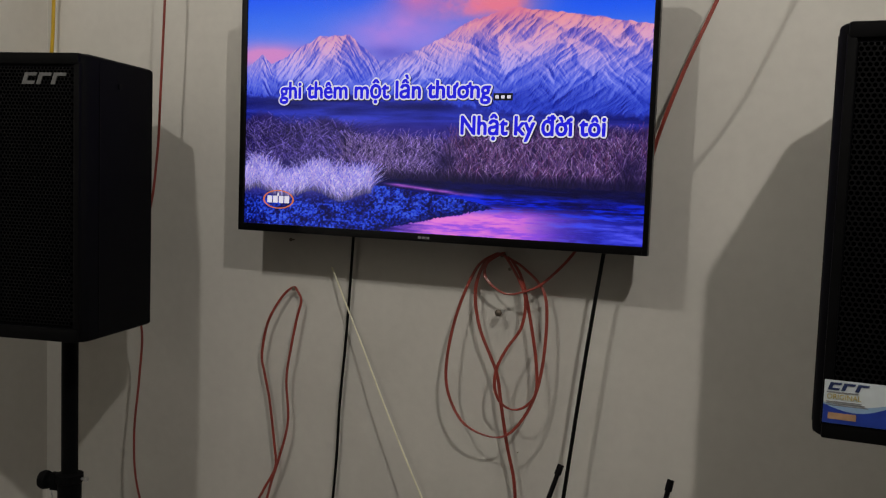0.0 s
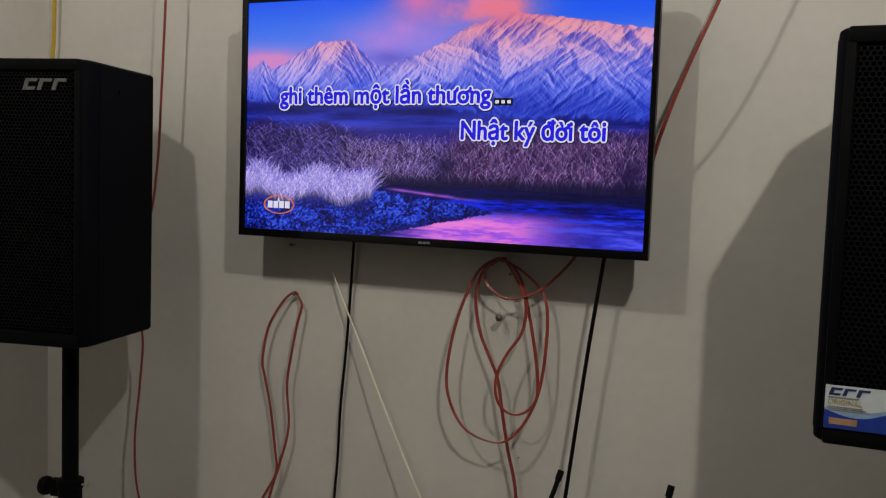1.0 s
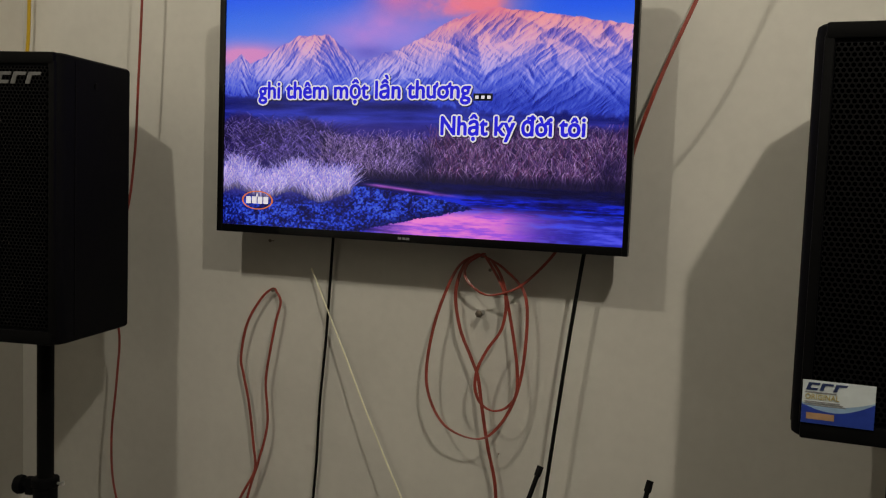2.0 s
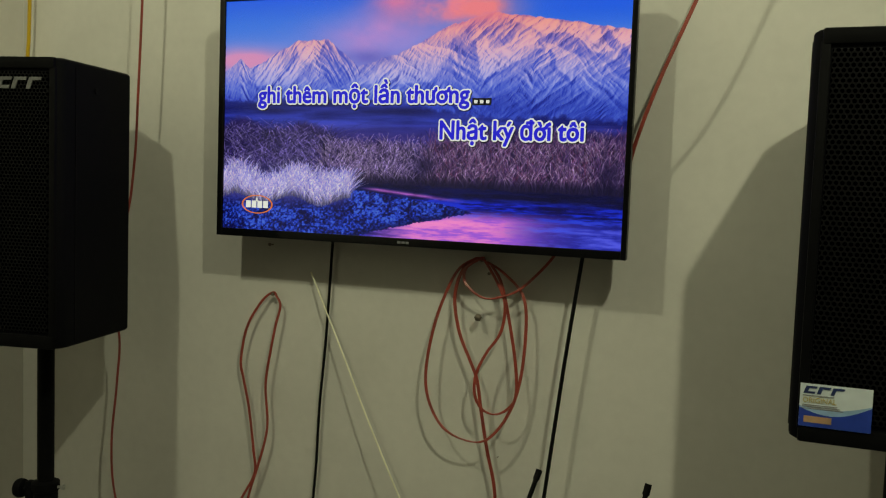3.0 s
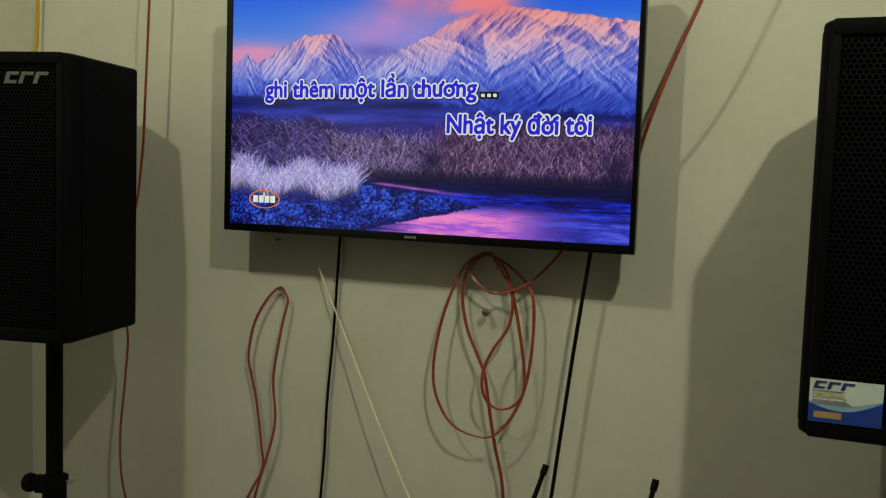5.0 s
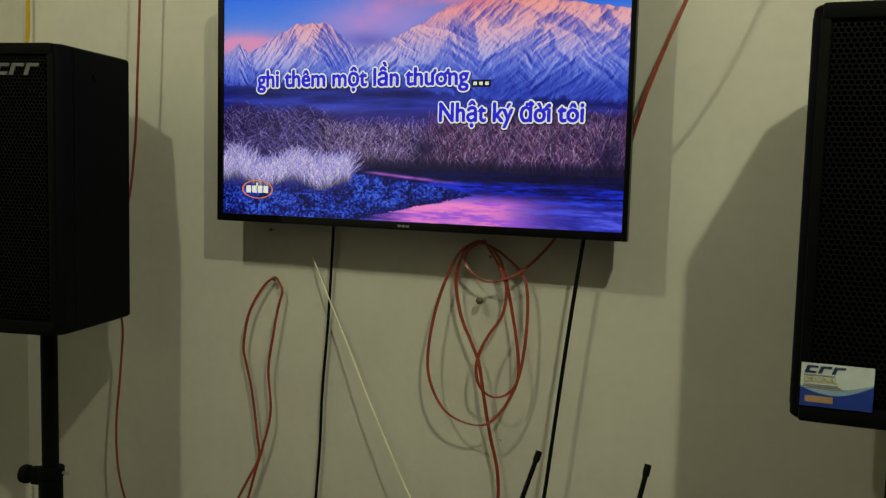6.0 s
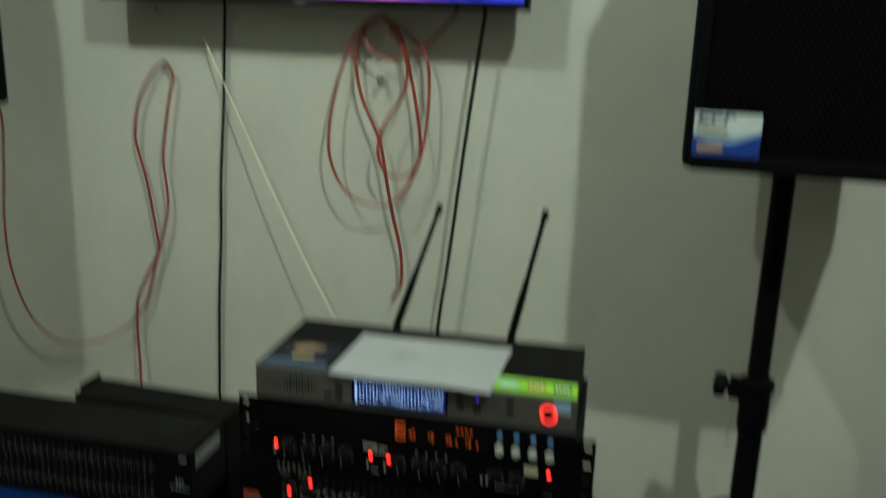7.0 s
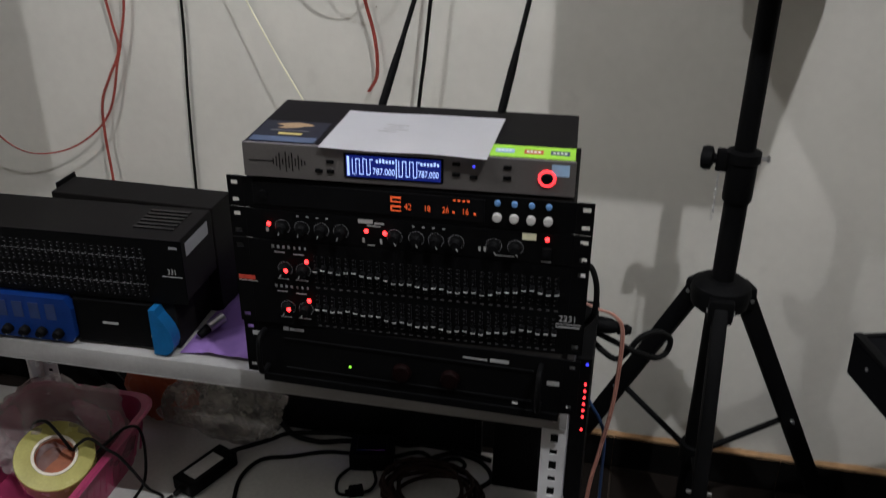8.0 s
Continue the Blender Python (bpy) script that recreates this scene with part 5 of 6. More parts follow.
pts = [(0.046 + (0.021 + 0.006 * math.sin(3 * a + 1) + 0.004 * math.sin(5 * a)) * math.cos(a), 0.070 + (0.012 + 0.003 * math.sin(2 * a)) * math.sin(a)) for a in [2 * math.pi * i / 24 for i in range(24)]]
bm.faces.new([bm.verts.new((x, y, MH + 0.0009)) for x, y in pts])
part("tan_picture", bm, M_BROWN_ART, nav)
bm = bmesh.new()
for x in (MW - 0.03,):
    box(bm, x, x + 0.022, -0.0024, -0.0016, 0.026, 0.041)
part("pale_label", bm, M_STK_SKY, mic)


def antenna(base, tip, label):
    b, t = Vector(base), Vector(tip)
    an = thing("antenna", base, label, "antenna", "antennas of the receiver")
    d = t - b
    bm = bmesh.new()
    rod(bm, (0, 0, 0), d * 0.35, 0.0062, 0.0058, 12)
    rod(bm, d * 0.35, d * 0.52, 0.0058, 0.0042, 12)
    rod(bm, d * 0.52, d * 0.93, 0.0038, 0.0036, 12)
    part("whip", bm, M_TRIM, an)
    bm = bmesh.new()
    rod(bm, d * 0.925, d, 0.0052, 0.0050, 12)
    part("tip", bm, M_TRIM, an)
    bm = bmesh.new()
    rod(bm, -d * 0.12 + Vector((0, 0, 0)), d * 0.02, 0.0072, 0.0072, 12)
    part("base", bm, M_TRIM, an)


antenna((0.399, -0.652, 1.112), (0.444, -0.566, 1.302), "black rod antenna leaning back from the receiver")
antenna((0.575, -0.652, 1.112), (0.611, -0.594, 1.315), "black rod antenna leaning back from the receiver")


def paper_sheet():
    bm = bmesh.new()
    nx, ny = 24, 16
    c = [Vector((0.378, -0.852, 0)), Vector((0.592, -0.844, 0)), Vector((0.590, -0.685, 0)), Vector((0.371, -0.700, 0))]
    g = []
    for j in range(ny + 1):
        row = []
        for i in range(nx + 1):
            a, b = i / nx, j / ny
            p = (c[0] * (1 - a) + c[1] * a) * (1 - b) + (c[3] * (1 - a) + c[2] * a) * b
            z = MZ1 + 0.0022 + 0.0022 * noise.noise(Vector((a * 2.2, b * 2, 4))) + 0.004 * max(0, a - 0.8) * (1 if b > 0.7 else 0.4)
            z = max(z, MZ1 + 0.0012)
            row.append(bm.verts.new((p.x, p.y, z)))
        g.append(row)
    for j in range(ny):
        for i in range(nx):
            bm.faces.new((g[j][i], g[j][i + 1], g[j + 1][i + 1], g[j + 1][i]))
    bmesh.ops.solidify(bm, geom=bm.faces[:], thickness=0.0003)
    sheet = part("paper_sheet", bm, M_PAPER)
    tagged(sheet, "white sheet of paper with faint print, on the receiver", "paper")
    bm = bmesh.new()
    for i, (x0, x1) in enumerate(((0.44, 0.47), (0.445, 0.465), (0.44, 0.475), (0.435, 0.46))):
        box(bm, x0, x1, -0.752 - i * 0.009, -0.7505 - i * 0.009, MZ1 + 0.0042, MZ1 + 0.0044)
    part("faint_print", bm, M_GREY_BTN, sheet)


paper_sheet()

# ---- second stack: blue-fronted amplifier with an equaliser on it ----
LX, LF = -0.349, -0.787
bl = thing("amplifier", (LX, LF, SHELF), "black amplifier with a blue anodised front, under an equaliser", "amplifier", "stacked audio units")
ASKEW = Matrix.Translation((0.11, LF - 0.008, 0)) @ Matrix.Rotation(radians(3.0), 4, "Z") @ Matrix.Translation((LX - 0.11, 0, 0))
bl.matrix_basis = Matrix.Translation((0, 0, SHELF)) @ ASKEW
BH = 0.087
block("casing", (0.026, 0.456, 0.006, 0.3, 0.004, BH - 0.002), M_BOXTOP, bl, "", 0.002)
block("centre_panel", (0.2905, 0.423, -0.004, 0.006, 0.006, BH - 0.004), M_PANEL, bl, "", 0.002)
bm = bmesh.new()
outline(bm, [(0.012, 0.006), (0.282, 0.006), (0.290, 0.018), (0.290, 0.066), (0.280, BH - 0.004), (0.012, BH - 0.004)], -0.012, 0.006)
part("blue_panel", bm, M_BLUE_AMP, bl, "blue metal front panel", False)
bm = bmesh.new()
outline(bm, [(0.423, 0.004), (0.444, 0.004), (0.453, 0.012), (0.457, 0.024), (0.4565, 0.036), (0.452, 0.049), (0.445, 0.061), (0.437, 0.072), (0.433, BH - 0.004), (0.423, BH - 0.004)], -0.018, 0.006)
part("side_cheek", bm, M_CYAN_AMP, bl, "bright blue end cheek", False)
for i in range(4):
    x = 0.162 + i * 0.028
    block("level_window", (x, x + 0.017, -0.0128, -0.0115, 0.044, 0.072), M_NAVY, bl)
for i in range(5):
    k = shared("knob", ME_KNOB, (0.147 + i * 0.029, -0.012, 0.022), bl)
    shared("pointer", ME_POINT, (0, -0.0128, 0), k, rot=(0, 160, 0))
bars("printed_name", [(0.336, 0.362, 0.042, 0.046)], M_SILVER, bl, "", -0.0042)
bars("printed_mark", [(0.414, 0.418, 0.026, 0.029), (0.275, 0.279, 0.038, 0.042)], M_SILVER, bl, "", -0.0042)
for x in (0.05, 0.40):
    for y in (0.02, 0.26):
        bm = bmesh.new()
        rod(bm, (x, y, 0), (x, y, 0.006), 0.012, sides=12)
        part("foot", bm, M_TRIM, bl)

EQZ = SHELF + BH
EQH = 0.108
e2 = thing("equaliser", (LX, LF, EQZ), "black double 31-band equaliser on a blue amplifier", "equaliser", "stacked audio units")
e2.matrix_basis = Matrix.Translation((0, 0, EQZ)) @ ASKEW
block("face_plate", (0, 0.482, 0, 0.003, 0.001, EQH), M_PANEL, e2, "", 0.0006)
block("casing", (0.026, 0.478, 0.003, 0.118, 0.003, EQH - 0.001), M_BOXTOP, e2, "", 0.0015)
for row, zc in enumerate((0.074, 0.029)):
    marks = []
    for i in range(31):
        x = 0.085 + i * 0.0111
        shared("slider_slot", ME_SLOT, (x, -0.0002, zc), e2).scale = (1, 1, 0.8)
        shared("slider_cap", ME_CAP, (x, -0.0005, zc - 0.016 + 0.002 * math.sin(i * 2.1)), e2).scale = (0.7, 0.7, 0.7)
        for k in range(6):
            zz = zc - 0.016 + k * 0.0064
            marks.append((x - 0.004, x - 0.0016, zz - 0.0002, zz + 0.0002))
        marks.append((x - 0.0012, x + 0.0012, zc - 0.0195, zc - 0.0182))
    marks.append((0.082, 0.422, zc + 0.0005, zc + 0.001))
    bars("scale_print", marks, M_DIM, e2)
letters("model_number", "331", 0.0125, M_SILVER, e2, (0.455, -0.0005, 0.052), width=0.8)
bars("printed_bar", [(0.446, 0.478, 0.047, 0.0483)], M_SILVER, e2)
bars("ear_mark", [(0.462, 0.475, 0.094, 0.098)], M_DIM, e2)
for i in range(6):
    y = 0.035 + i * 0.012
    block("vent_slot", (0.39, 0.455, y, y + 0.006, EQH - 0.001, EQH + 0.0012), M_BEZEL, e2)
bm = bmesh.new()
box(bm, 0.4781, 0.4787, 0.02, 0.1, EQH - 0.034, EQH - 0.012)
part("side_label", bm, M_DIM, e2, "pale grey paper label on the side")

rear = thing("rack_unit", (0, -0.666, SHELF), "black steel rack unit standing turned round on the shelf", "rack unit", "stacked audio units")
block("casing", (-0.168, 0.120, 0.0, 0.07, 0.0, EQZ - SHELF + EQH - 0.003), M_BOXTOP, rear, "", 0.002)
bm = bmesh.new()
outline(bm, [(-0.1715, 0.12), (-0.1685, 0.12), (-0.1685, 0.199), (-0.1715, 0.199)], 0.02, 0.072)
part("rear_ear", bm, M_PANEL, rear)


def cloth():
    bm = bmesh.new()
    nx, ny = 28, 30
    g = []
    for j in range(ny + 1):
        row = []
        for i in range(nx + 1):
            x, y = 0.108 + 0.15 * i / nx, -0.798 + 0.3 * j / ny
            z = SHELF + 0.0012 + (0.018 * abs(noise.noise(Vector((x * 16, y * 13, 1)))) + 0.006 * abs(noise.noise(Vector((x * 41, y * 33, 4))))) * min(1, (x - 0.107) * 40)
            row.append(bm.verts.new((x, y, z)))
        g.append(row)
    for j in range(ny):
        for i in range(nx):
            bm.faces.new((g[j][i], g[j][i + 1], g[j + 1][i + 1], g[j + 1][i]))
    ob = part("cloth", bm, M_PURPLE)
    tagged(ob, "rumpled purple cloth spread on the steel shelf", "cloth")


cloth()


def audio_plug():
    p = thing("audio_plug", (0.137, -0.735, SHELF + 0.016), "steel-bodied audio plug lying on the purple cloth", "plug", "", "", 62)
    bm = bmesh.new()
    rod(bm, (-0.010, 0, 0.002), (0.020, 0, 0.008), 0.0085, sides=14)
    part("barrel", bm, M_CHROME, p)
    bm = bmesh.new()
    rod(bm, (-0.028, 0, -0.004), (-0.010, 0, 0.002), 0.006, 0.008, sides=12)
    part("boot", bm, M_TRIM, p)


audio_plug()


# ---- indicator strip and cables beside the stack ----
strip = thing("indicator_strip", (0.735, -0.80, 0.60), "slim black sequencer strip with red lights beside the amplifier", "indicator strip")
block("housing", (-0.0165, 0.006, -0.003, 0.16, -0.12, 0.236), M_TRIM, strip, "", 0.002)
ME_DOT = led_mesh(0.0021, G_RED)
for i in range(8):
    if i != 6:
        shared("led", ME_DOT, (0.0, -0.003, 0.194 - i * 0.0112), strip, "small red light")
shared("led", led_mesh(0.0022, G_BLUE), (0.0, -0.003, 0.227), strip, "small blue light")
cable("mains_cable", [(0.715, -0.77, 0.965), (0.728, -0.775, 0.962), (0.737, -0.78, 0.935), (0.736, -0.78, 0.895), (0.722, -0.76, 0.862)], 0.0042, M_BLACK_CABLE, "black cable looping out beside the stacked units")
cable("mains_cable", [(0.71, -0.62, 0.780), (0.75, -0.63, 0.770), (0.80, -0.64, 0.755), (0.835, -0.62, 0.735), (0.852, -0.60, 0.735), (0.855, -0.60, 0.760), (0.835, -0.61, 0.777), (0.81, -0.62, 0.770), (0.79, -0.63, 0.745), (0.775, -0.63, 0.730), (0.755, -0.63, 0.740), (0.72, -0.62, 0.765)], 0.0048, M_BLACK_CABLE, "black mains cable looping beside the tripod")


def mains_plug():
    p = thing("mains_plug", (0.735, -0.64, 0.798), "black moulded mains plug behind the stack", "plug")
    bm = bmesh.new()
    lathe(bm, [(0.011, 0), (0.0125, 0.004), (0.0125, 0.026), (0.010, 0.032), (0.0085, 0.036), (0.0105, 0.04), (0.0075, 0.045), (0.009, 0.05), (0.006, 0.058)], 14, Euler((0, radians(97), 0)).to_matrix().to_4x4())
    part("body", bm, M_TRIM, p)


mains_plug()
cable("network_cable", [(0.722, -0.70, 0.74), (0.742, -0.70, 0.69), (0.758, -0.69, 0.655), (0.770, -0.67, 0.60), (0.772, -0.65, 0.50), (0.775, -0.63, 0.30), (0.78, -0.6, 0.02), (0.84, -0.56, 0.008)], 0.0028, material("blue_network_cable", (0.02, 0.05, 0.14), 0.45, 0, 0.2, 30), "thin dark blue cable hanging beside the shelf post")
cable("speaker_cable", [(0.70, -0.68, 0.862), (0.739, -0.7, 0.858), (0.764, -0.7, 0.85), (0.778, -0.7, 0.828), (0.78, -0.7, 0.769), (0.776, -0.7, 0.685), (0.764, -0.7, 0.595), (0.753, -0.7, 0.509), (0.745, -0.69, 0.3), (0.75, -0.66, 0.06), (0.79, -0.6, 0.006), (0.9, -0.55, 0.006)], 0.0018, M_PINK_CABLE, "clear copper speaker cable hanging beside the stack", "cable", True)


# ---- open black case on a side table ----
def black_case():
    c = thing("equipment_case", (1.172, -0.415, 0.622), "open-topped black case with a raised rim", "case", "", "", 17)
    bm = bmesh.new()
    L, D, H = 0.62, 0.42, 0.078
    pts = [(0.0, 0.0), (0.0, -D), (L, -D), (L, 0.0)]
    lo = [bm.verts.new((x + (0.004 if x == 0 else -0.004), y, 0.0)) for x, y in pts]
    hi = [bm.verts.new((x, y, H)) for x, y in pts]
    for i in range(4):
        bm.faces.new((lo[i], lo[(i + 1) % 4], hi[(i + 1) % 4], hi[i]))
    bm.faces.new(lo)
    bm.faces.new(hi)
    bmesh.ops.bevel(bm, geom=bm.edges[:], offset=0.003, segments=2, affect="EDGES")
    part("body", bm, M_CAB, c)
    bm = bmesh.new()
    box(bm, 0, 0.016, -D, 0, H - 0.002, H + 0.006, 0.0015)
    box(bm, L - 0.016, L, -D, 0, H - 0.002, H + 0.006, 0.0015)
    box(bm, 0.016, L - 0.016, -0.010, 0, H - 0.002, H + 0.004, 0.0015)
    part("rim", bm, M_TRIM, c)
    bm = bmesh.new()
    rod(bm, (0.003, -0.06, 0.048), (-0.001, -0.06, 0.048), 0.003, sides=8)
    part("rivet", bm, M_CHROME, c)


black_case()
tb = thing("side_table", (1.5, -0.55, 0), "dark wooden side table under the black case", "table")
block("tabletop", (-0.06, 0.5, -0.25, 0.25, 0.597, 0.622), M_TRIM, tb, "", 0.003)
for x in (-0.04, 0.46):
    for y in (-0.22, 0.22):
        block("leg", (x - 0.018, x + 0.018, y - 0.018, y + 0.018, 0, 0.597), M_TRIM, tb, "", 0.002)


# ---- lower shelf: basket, tape, bag, adaptor, cables ----
LOW = 0.300


def basket():
    b = thing("basket", (-0.275, -0.712, LOW), "pink plastic basket full of odds and ends on lower shelf", "basket", "", "", 1.5)
    W, D, H, r = 0.285, 0.38, 0.12, 0.05

    def loop(w, d, rr, z, n=6):
        pts = []
        for cx, cy, a0 in ((w / 2 - rr, d / 2 - rr, 0), (-w / 2 + rr, d / 2 - rr, 90), (-w / 2 + rr, -d / 2 + rr, 180), (w / 2 - rr, -d / 2 + rr, 270)):
            for i in range(n + 1):
                a = radians(a0 + 90 * i / n)
                pts.append((cx + rr * math.cos(a), cy + rr * math.sin(a), z))
        return pts
    bm = bmesh.new()
    prof = [(W - 0.07, D - 0.07, 0.002), (W - 0.06, D - 0.06, 0.0), (W - 0.012, D - 0.012, H - 0.008), (W + 0.012, D + 0.012, H - 0.006), (W + 0.016, D + 0.016, H), (W + 0.008, D + 0.008, H + 0.004), (W - 0.016, D - 0.016, H + 0.002), (W - 0.064, D - 0.064, 0.006)]
    rings = [[bm.verts.new(p) for p in loop(w, d, r, z)] for w, d, z in prof]
    n = len(rings[0])
    for a, c in zip(rings, rings[1:]):
        for i in range(n):
            bm.faces.new((a[i], a[(i + 1) % n], c[(i + 1) % n], c[i]))
    bm.faces.new(list(reversed(rings[0])))
    bm.faces.new(rings[-1])
    part("tub", bm, M_PINK, b)
    bm = bmesh.new()
    for i in range(14):
        y = -D / 2 + 0.045 + i * (D - 0.09) / 13
        m = Matrix.Translation((W / 2 - 0.018, y, H * 0.5)) @ Euler((0, radians(11), 0)).to_matrix().to_4x4()
        bmesh.ops.create_cube(bm, size=1, matrix=m @ Matrix.Diagonal((0.003, 0.005, H * 0.7, 1)))
    part("side_ribs", bm, M_PINK, b)


basket()


def crumpled(name, place, size, seed, mat, label, category, flat=1.0):
    bm = bmesh.new()
    bmesh.ops.create_icosphere(bm, subdivisions=5, radius=1.0)
    off = Vector((seed * 3.1, seed * 1.7, seed))
    for v in bm.verts:
        p = v.co.copy()
        k = 1 + 0.34 * noise.noise(p * 1.6 + off) + 0.16 * abs(noise.noise(p * 4.2 + off)) + 0.10 * abs(noise.noise(p * 9 + off))
        v.co = Vector((p.x * size[0], p.y * size[1], p.z * size[2])) * k
    low = min(v.co.z for v in bm.verts)
    for v in bm.verts:
        v.co.z = max(v.co.z, low * 0.72)
    low = min(v.co.z for v in bm.verts)
    for v in bm.verts:
        v.co.z -= low
    ob = part(name, bm, mat)
    ob.location = place
    tagged(ob, label, category)
    return ob


crumpled("plastic_bag", (-0.275, -0.645, LOW + 0.008), (0.118, 0.115, 0.098), 2, material("pinkish_clear_bag", (0.45, 0.37, 0.38), 0.22, 0, 0.45, 18, 60, 1.0, 0.006, 0.42, 0.3), "crumpled clear plastic bag filling the pink basket", "bag")
crumpled("plastic_bag", (-0.02, -0.46, LOW), (0.125, 0.05, 0.082), 5, M_BAG, "crumpled clear plastic bag on the lower shelf", "bag")
crumpled("orange_bag", (-0.185, -0.425, LOW), (0.075, 0.03, 0.10), 7, M_ORANGE, "orange plastic bag behind the pink basket", "bag")


def tape_roll():
    t = thing("tape_roll", (-0.222, -0.735, LOW + 0.118), "roll of yellowish clear packing tape lying in the basket", "tape")
    t.matrix_basis = pose(-0.218, -0.739, LOW + 0.110, 21, 18, 0) @ Matrix.Diagonal((0.94, 0.94, 0.95, 1))
    bm = bmesh.new()
    lathe(bm, [(0.043, 0.0), (0.073, 0.0), (0.0745, 0.002), (0.0745, 0.043), (0.073, 0.045), (0.043, 0.045), (0.043, 0.0)], 48)
    part("tape", bm, M_TAPE, t)
    bm = bmesh.new()
    lathe(bm, [(0.0375, -0.001), (0.0429, -0.001), (0.0429, 0.0465), (0.0375, 0.0465), (0.0375, -0.001)], 40)
    part("core_ring", bm, M_CORE_RIM, t, "pale cardboard core")
    bm = bmesh.new()
    lathe(bm, [(0.0372, 0.0), (0.0372, 0.04), (0.0355, 0.04), (0.0355, 0.006), (0.001, 0.006)], 32)
    part("core_lining", bm, M_CORE, t, "red-brown printed core lining")


tape_roll()


def adaptor():
    a = thing("power_adaptor", (-0.002, -0.592, LOW), "black laptop power adaptor with a paper label", "power adaptor", "", "", 68)
    block("body", (-0.062, 0.062, -0.026, 0.026, 0, 0.032), M_TRIM, a, "", 0.004)
    block("label", (-0.042, 0.034, -0.017, 0.015, 0.0318, 0.0326), M_GREY_BTN, a, "grey printed label")
    bm = bmesh.new()
    rod(bm, (0.06, 0, 0.016), (0.085, 0, 0.013), 0.009, 0.005, 12)
    part("strain_relief", bm, M_BLACK_CABLE, a)
    bm = bmesh.new()
    rod(bm, (-0.08, 0, 0.012), (-0.06, 0, 0.016), 0.005, 0.008, 12)
    part("strain_relief", bm, M_BLACK_CABLE, a)


adaptor()
ACROSS = "black cable lying across the lower shelf"
cable("adaptor_cable", [(0.030, -0.513, LOW + 0.013), (0.058, -0.490, LOW + 0.012), (0.086, -0.462, LOW + 0.010), (0.113, -0.437, LOW + 0.010), (0.188, -0.417, LOW + 0.010), (0.243, -0.414, LOW + 0.012), (0.328, -0.42, LOW + 0.010)], 0.0048, M_BLACK_CABLE, ACROSS)
cable("adaptor_cable", [(-0.034, -0.671, LOW + 0.012), (-0.05, -0.70, LOW + 0.008), (-0.04, -0.75, LOW + 0.008), (0.02, -0.785, LOW + 0.008), (0.12, -0.79, LOW + 0.008)], 0.0038, M_BLACK_CABLE, ACROSS)
cable("adaptor_cable", [(0.10, -0.70, LOW + 0.005), (0.081, -0.643, LOW + 0.005), (0.068, -0.581, LOW + 0.005), (0.087, -0.524, LOW + 0.005), (0.144, -0.50, LOW + 0.005), (0.207, -0.472, LOW + 0.006), (0.269, -0.474, LOW + 0.015)], 0.0042, M_BLACK_CABLE, ACROSS)
cable("adaptor_cable", [(0.02, -0.393, LOW + 0.07), (0.044, -0.395, LOW + 0.03), (0.089, -0.411, LOW + 0.010), (0.128, -0.439, LOW + 0.009), (0.186, -0.447, LOW + 0.009), (0.241, -0.432, LOW + 0.010), (0.30, -0.43, LOW + 0.012)], 0.0058, M_BLACK_CABLE, "thick black cable lying across the lower shelf")
cable("adaptor_cable", [(0.293, -0.498, LOW + 0.012), (0.27, -0.515, LOW + 0.006), (0.26, -0.545, LOW + 0.005), (0.272, -0.581, LOW + 0.005), (0.30, -0.585, LOW + 0.006)], 0.0033, M_BLACK_CABLE, "thin black cable looped on the lower shelf")
cable("adaptor_cable", [(0.319, -0.50, LOW + 0.012), (0.335, -0.53, LOW + 0.006), (0.332, -0.558, LOW + 0.005), (0.315, -0.575, LOW + 0.008)], 0.0033, M_BLACK_CABLE, "thin black cable looped on the lower shelf")
cable("adaptor_cable", [(0.355, -0.46, LOW + 0.012), (0.40, -0.43, LOW + 0.008), (0.44, -0.445, LOW + 0.006), (0.48, -0.43, LOW + 0.006), (0.50, -0.45, LOW + 0.006), (0.47, -0.475, LOW + 0.006), (0.43, -0.46, LOW + 0.010)], 0.0042, M_BLACK_CABLE, ACROSS)
cable("adaptor_cable", [(0.36, -0.475, LOW + 0.012), (0.41, -0.455, LOW + 0.008), (0.47, -0.415, LOW + 0.006), (0.53, -0.43, LOW + 0.006), (0.56, -0.475, LOW + 0.006), (0.53, -0.52, LOW + 0.008)], 0.0050, M_BLACK_CABLE, ACROSS)
cable("adaptor_cable", [(0.30, -0.40, LOW + 0.010), (0.36, -0.415, LOW + 0.008), (0.42, -0.40, LOW + 0.008), (0.50, -0.41, LOW + 0.008), (0.55, -0.425, LOW + 0.010)], 0.0055, M_BLACK_CABLE, "thick black cable lying across the lower shelf")
cable("basket_cable", [(-0.292, -0.699, 0.45), (-0.272, -0.708, 0.475), (-0.238, -0.718, 0.490), (-0.195, -0.742, 0.485), (-0.180, -0.738, 0.452), (-0.168, -0.738, 0.464), (-0.147, -0.728, 0.476), (-0.123, -0.721, 0.452), (-0.108, -0.71, 0.430), (-0.098, -0.69, 0.38), (-0.092, -0.660, LOW + 0.010), (-0.055, -0.672, LOW + 0.006), (-0.045, -0.72, LOW + 0.006)], 0.0030, M_BLACK_CABLE, "thin black cable trailing out of the basket")
cable("basket_cable", [(-0.150, -0.717, 0.43), (-0.138, -0.690, 0.440), (-0.132, -0.640, 0.436), (-0.112, -0.628, 0.428), (-0.104, -0.632, 0.38), (-0.112, -0.640, LOW + 0.008), (-0.105, -0.70, LOW + 0.006), (-0.09, -0.76, LOW + 0.006)], 0.0030, M_BLACK_CABLE, "thin black cable trailing out of the basket")


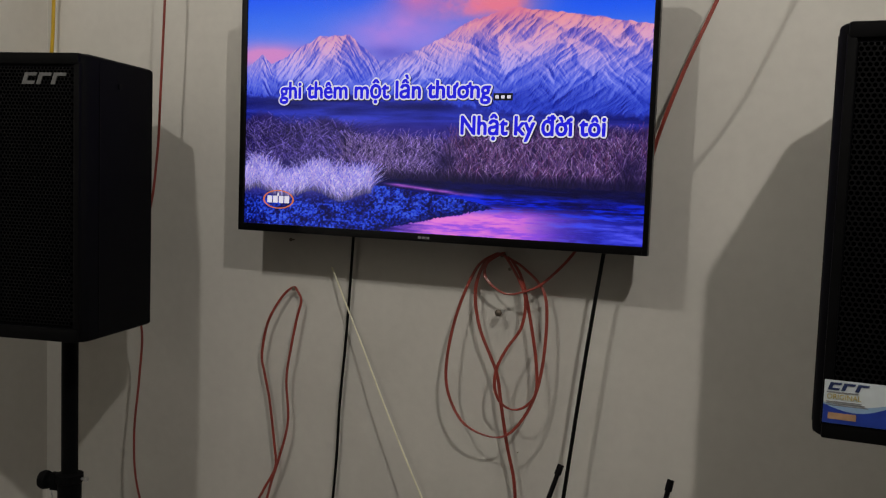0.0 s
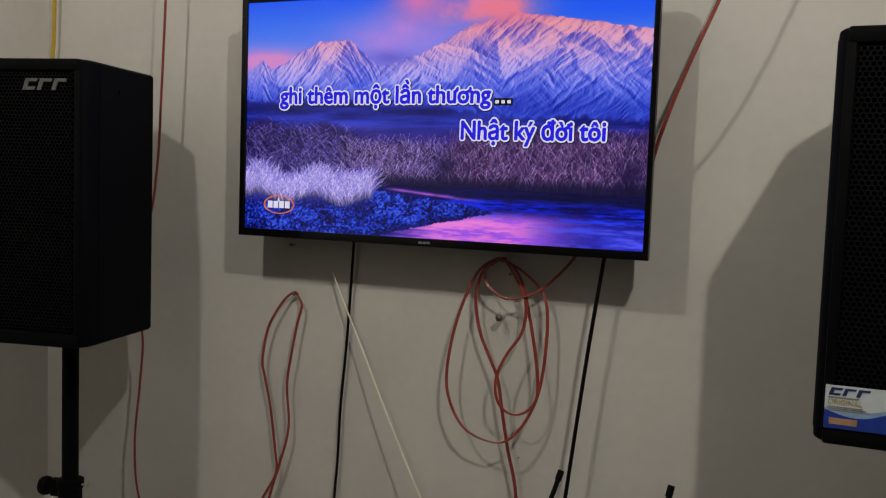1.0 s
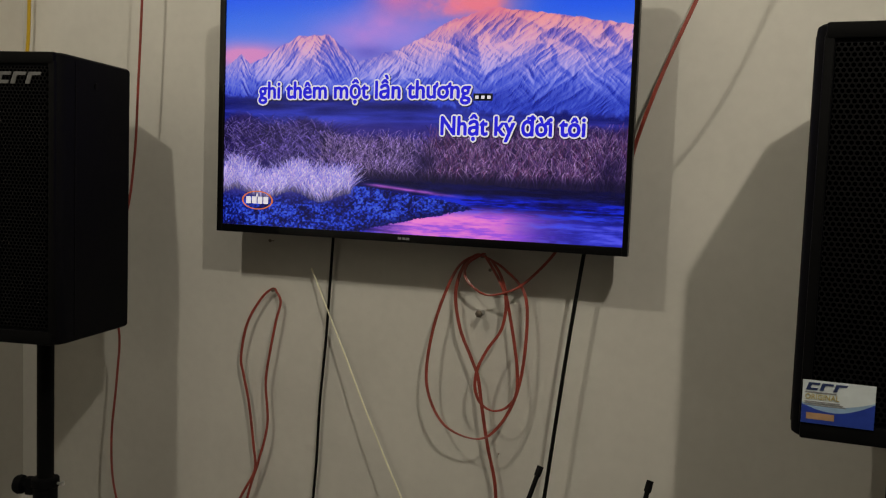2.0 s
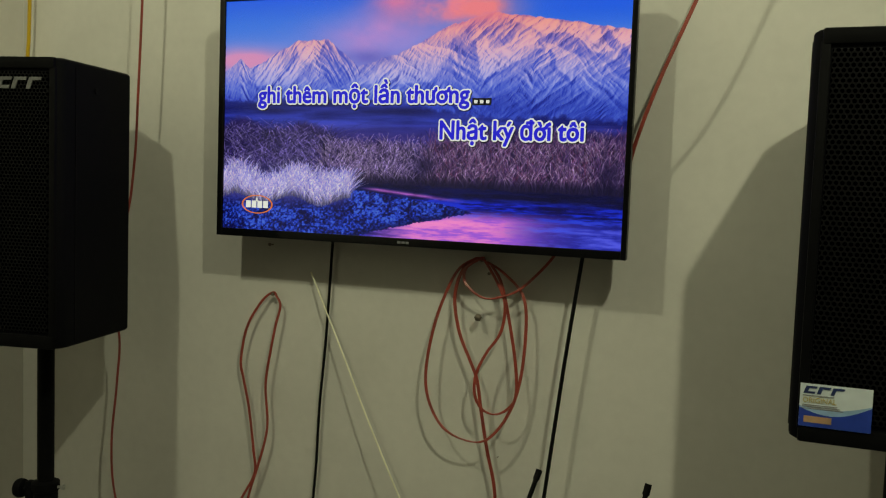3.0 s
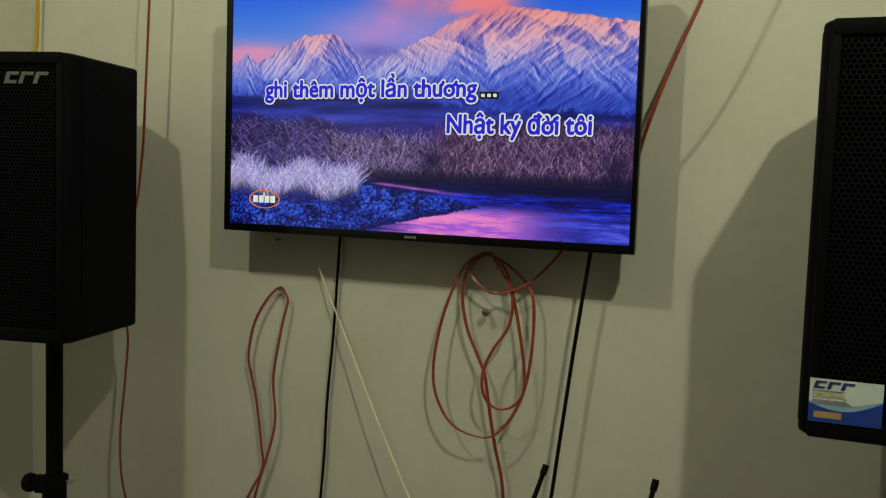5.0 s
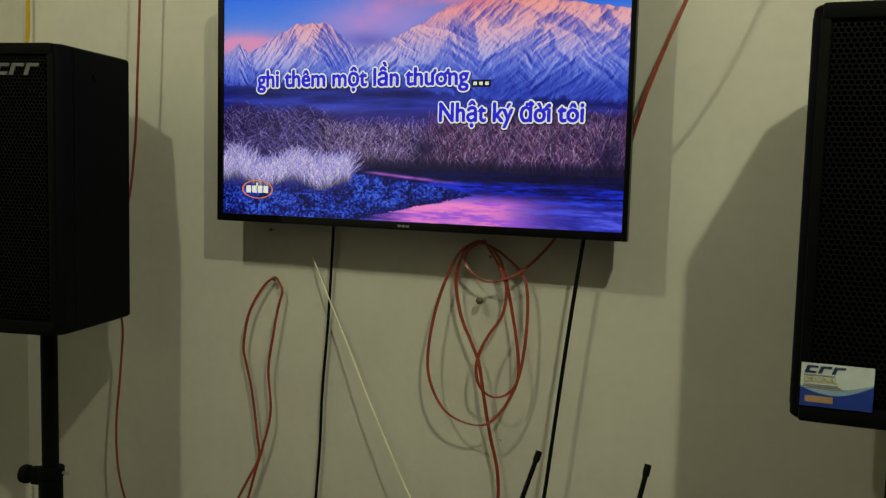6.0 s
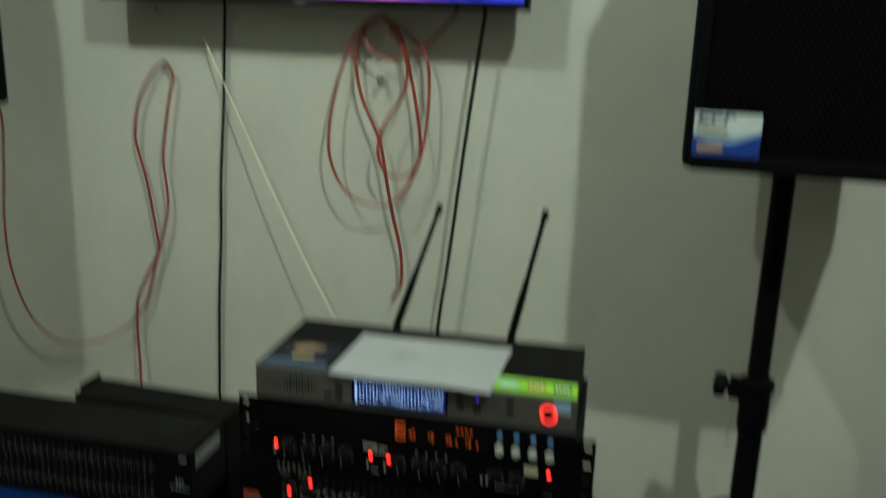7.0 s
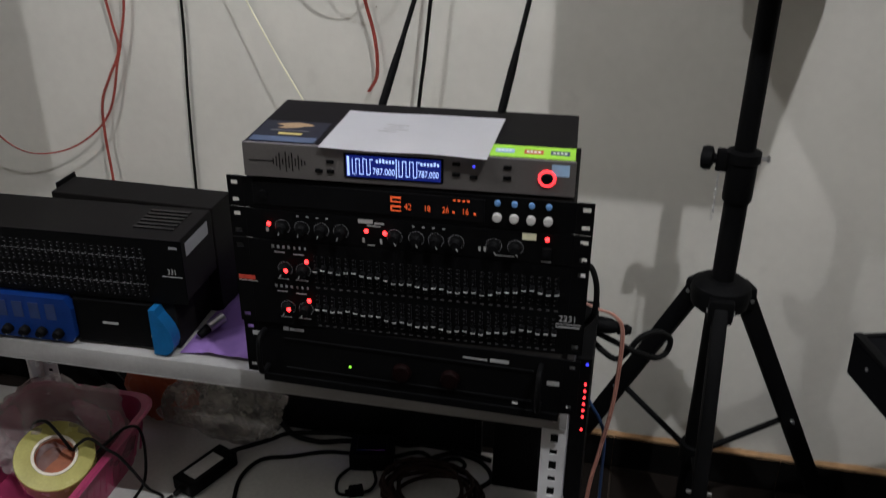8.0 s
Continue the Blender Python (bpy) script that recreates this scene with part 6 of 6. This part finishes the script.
def small_plug():
    p = thing("small_plug", (0.307, -0.572, LOW), "small black plug at the end of a thin cable", "plug", "", "", 25)
    block("body", (-0.014, 0.014, -0.010, 0.010, 0.0, 0.018), M_TRIM, p, "", 0.003)
    bm = bmesh.new()
    rod(bm, (-0.022, 0, 0.009), (-0.013, 0, 0.009), 0.0045, 0.006, 10)
    part("boot", bm, M_BLACK_CABLE, p)


small_plug()


def plug_block():
    p = thing("power_block", (0.310, -0.470, LOW), "round-cornered black power block with cables", "power block", "", "", 12)
    block("body", (-0.045, 0.045, -0.035, 0.035, 0.0, 0.045), M_TRIM, p, "", 0.010)
    block("socket_face", (-0.03, 0.03, -0.022, 0.022, 0.0445, 0.0465), M_BEZEL, p, "", 0.002)


plug_block()


def cable_coil():
    bm = bmesh.new()
    pts, rng = [], random.Random(3)
    for i in range(150):
        a = i * 0.33
        r = 0.062 + 0.012 * math.sin(i * 0.41) + 0.006 * math.sin(i * 0.13)
        pts.append(Vector((0.455 + r * 1.35 * math.cos(a), -0.555 + r * 1.05 * math.sin(a), LOW + 0.008 + 0.024 * (0.5 + 0.5 * math.sin(i * 0.19)) + 0.0001 * i)))
    tube(bm, pts, 0.0042, 7)
    ob = part("cable_coil", bm, material("dark_brown_cable", (0.022, 0.012, 0.01), 0.45, 0, 0.3, 30, 200, 0.2))
    tagged(ob, "coiled dark brown cable lying on the lower shelf", "cable")


cable_coil()


def low_units():
    b = thing("monitor", (0.085, -0.405, LOW), "black flat monitor standing face outward on lower shelf", "monitor")
    block("bezel", (0, 0.44, 0.0, 0.022, 0.0, 0.27), M_TRIM, b, "", 0.003)
    block("dark_screen", (0.012, 0.428, -0.0012, 0.001, 0.02, 0.258), M_BEZEL, b, "dark glossy screen switched off")
    s = thing("power_supply", (0.562, -0.485, LOW), "black metal power supply box, widened as dark backing behind the post", "power supply")
    # casing stretched right, behind the post, so the slots look dark
    block("casing", (0.0, 0.148, 0.0, 0.075, 0.0, 0.2), M_TRIM, s, "", 0.003)
    block("faceplate", (0.004, 0.088, -0.002, 0.001, 0.004, 0.196), M_PANEL, s)


low_units()
bm = bmesh.new()
lathe(bm, [(0.001, 0.0), (0.03, 0.0), (0.034, 0.006), (0.033, 0.01), (0.024, 0.013), (0.001, 0.014)], 24)
cap = part("jar_lid", bm, M_WHITE)
cap.location = (0.60, -0.60, LOW)
tagged(cap, "round white plastic lid lying on the lower shelf", "lid")

# ---- floor tiles and skirting tiles ----
bm = bmesh.new()
box(bm, -0.198, 0.198, -0.198, 0.198, -0.01, 0.0, 0.0015)
ME_TILE = finish("floor_tile", bm, M_FLOOR, False)
for i in range(11):
    for j in range(11):
        ob = shared("floor_tile", ME_TILE, (LEFT + 0.2 + i * 0.4, -0.21 - j * 0.4, 0.0), floor)
bm = bmesh.new()
box(bm, -0.1995, 0.1995, -0.012, -0.004, 0.001, 0.097, 0.0008)
ME_SKIRT = finish("skirting_tile", bm, M_SKIRT, False)
for i in range(11):
    shared("skirting_tile", ME_SKIRT, (LEFT + 0.2 + i * 0.4, 0.0, 0.0), skirt)
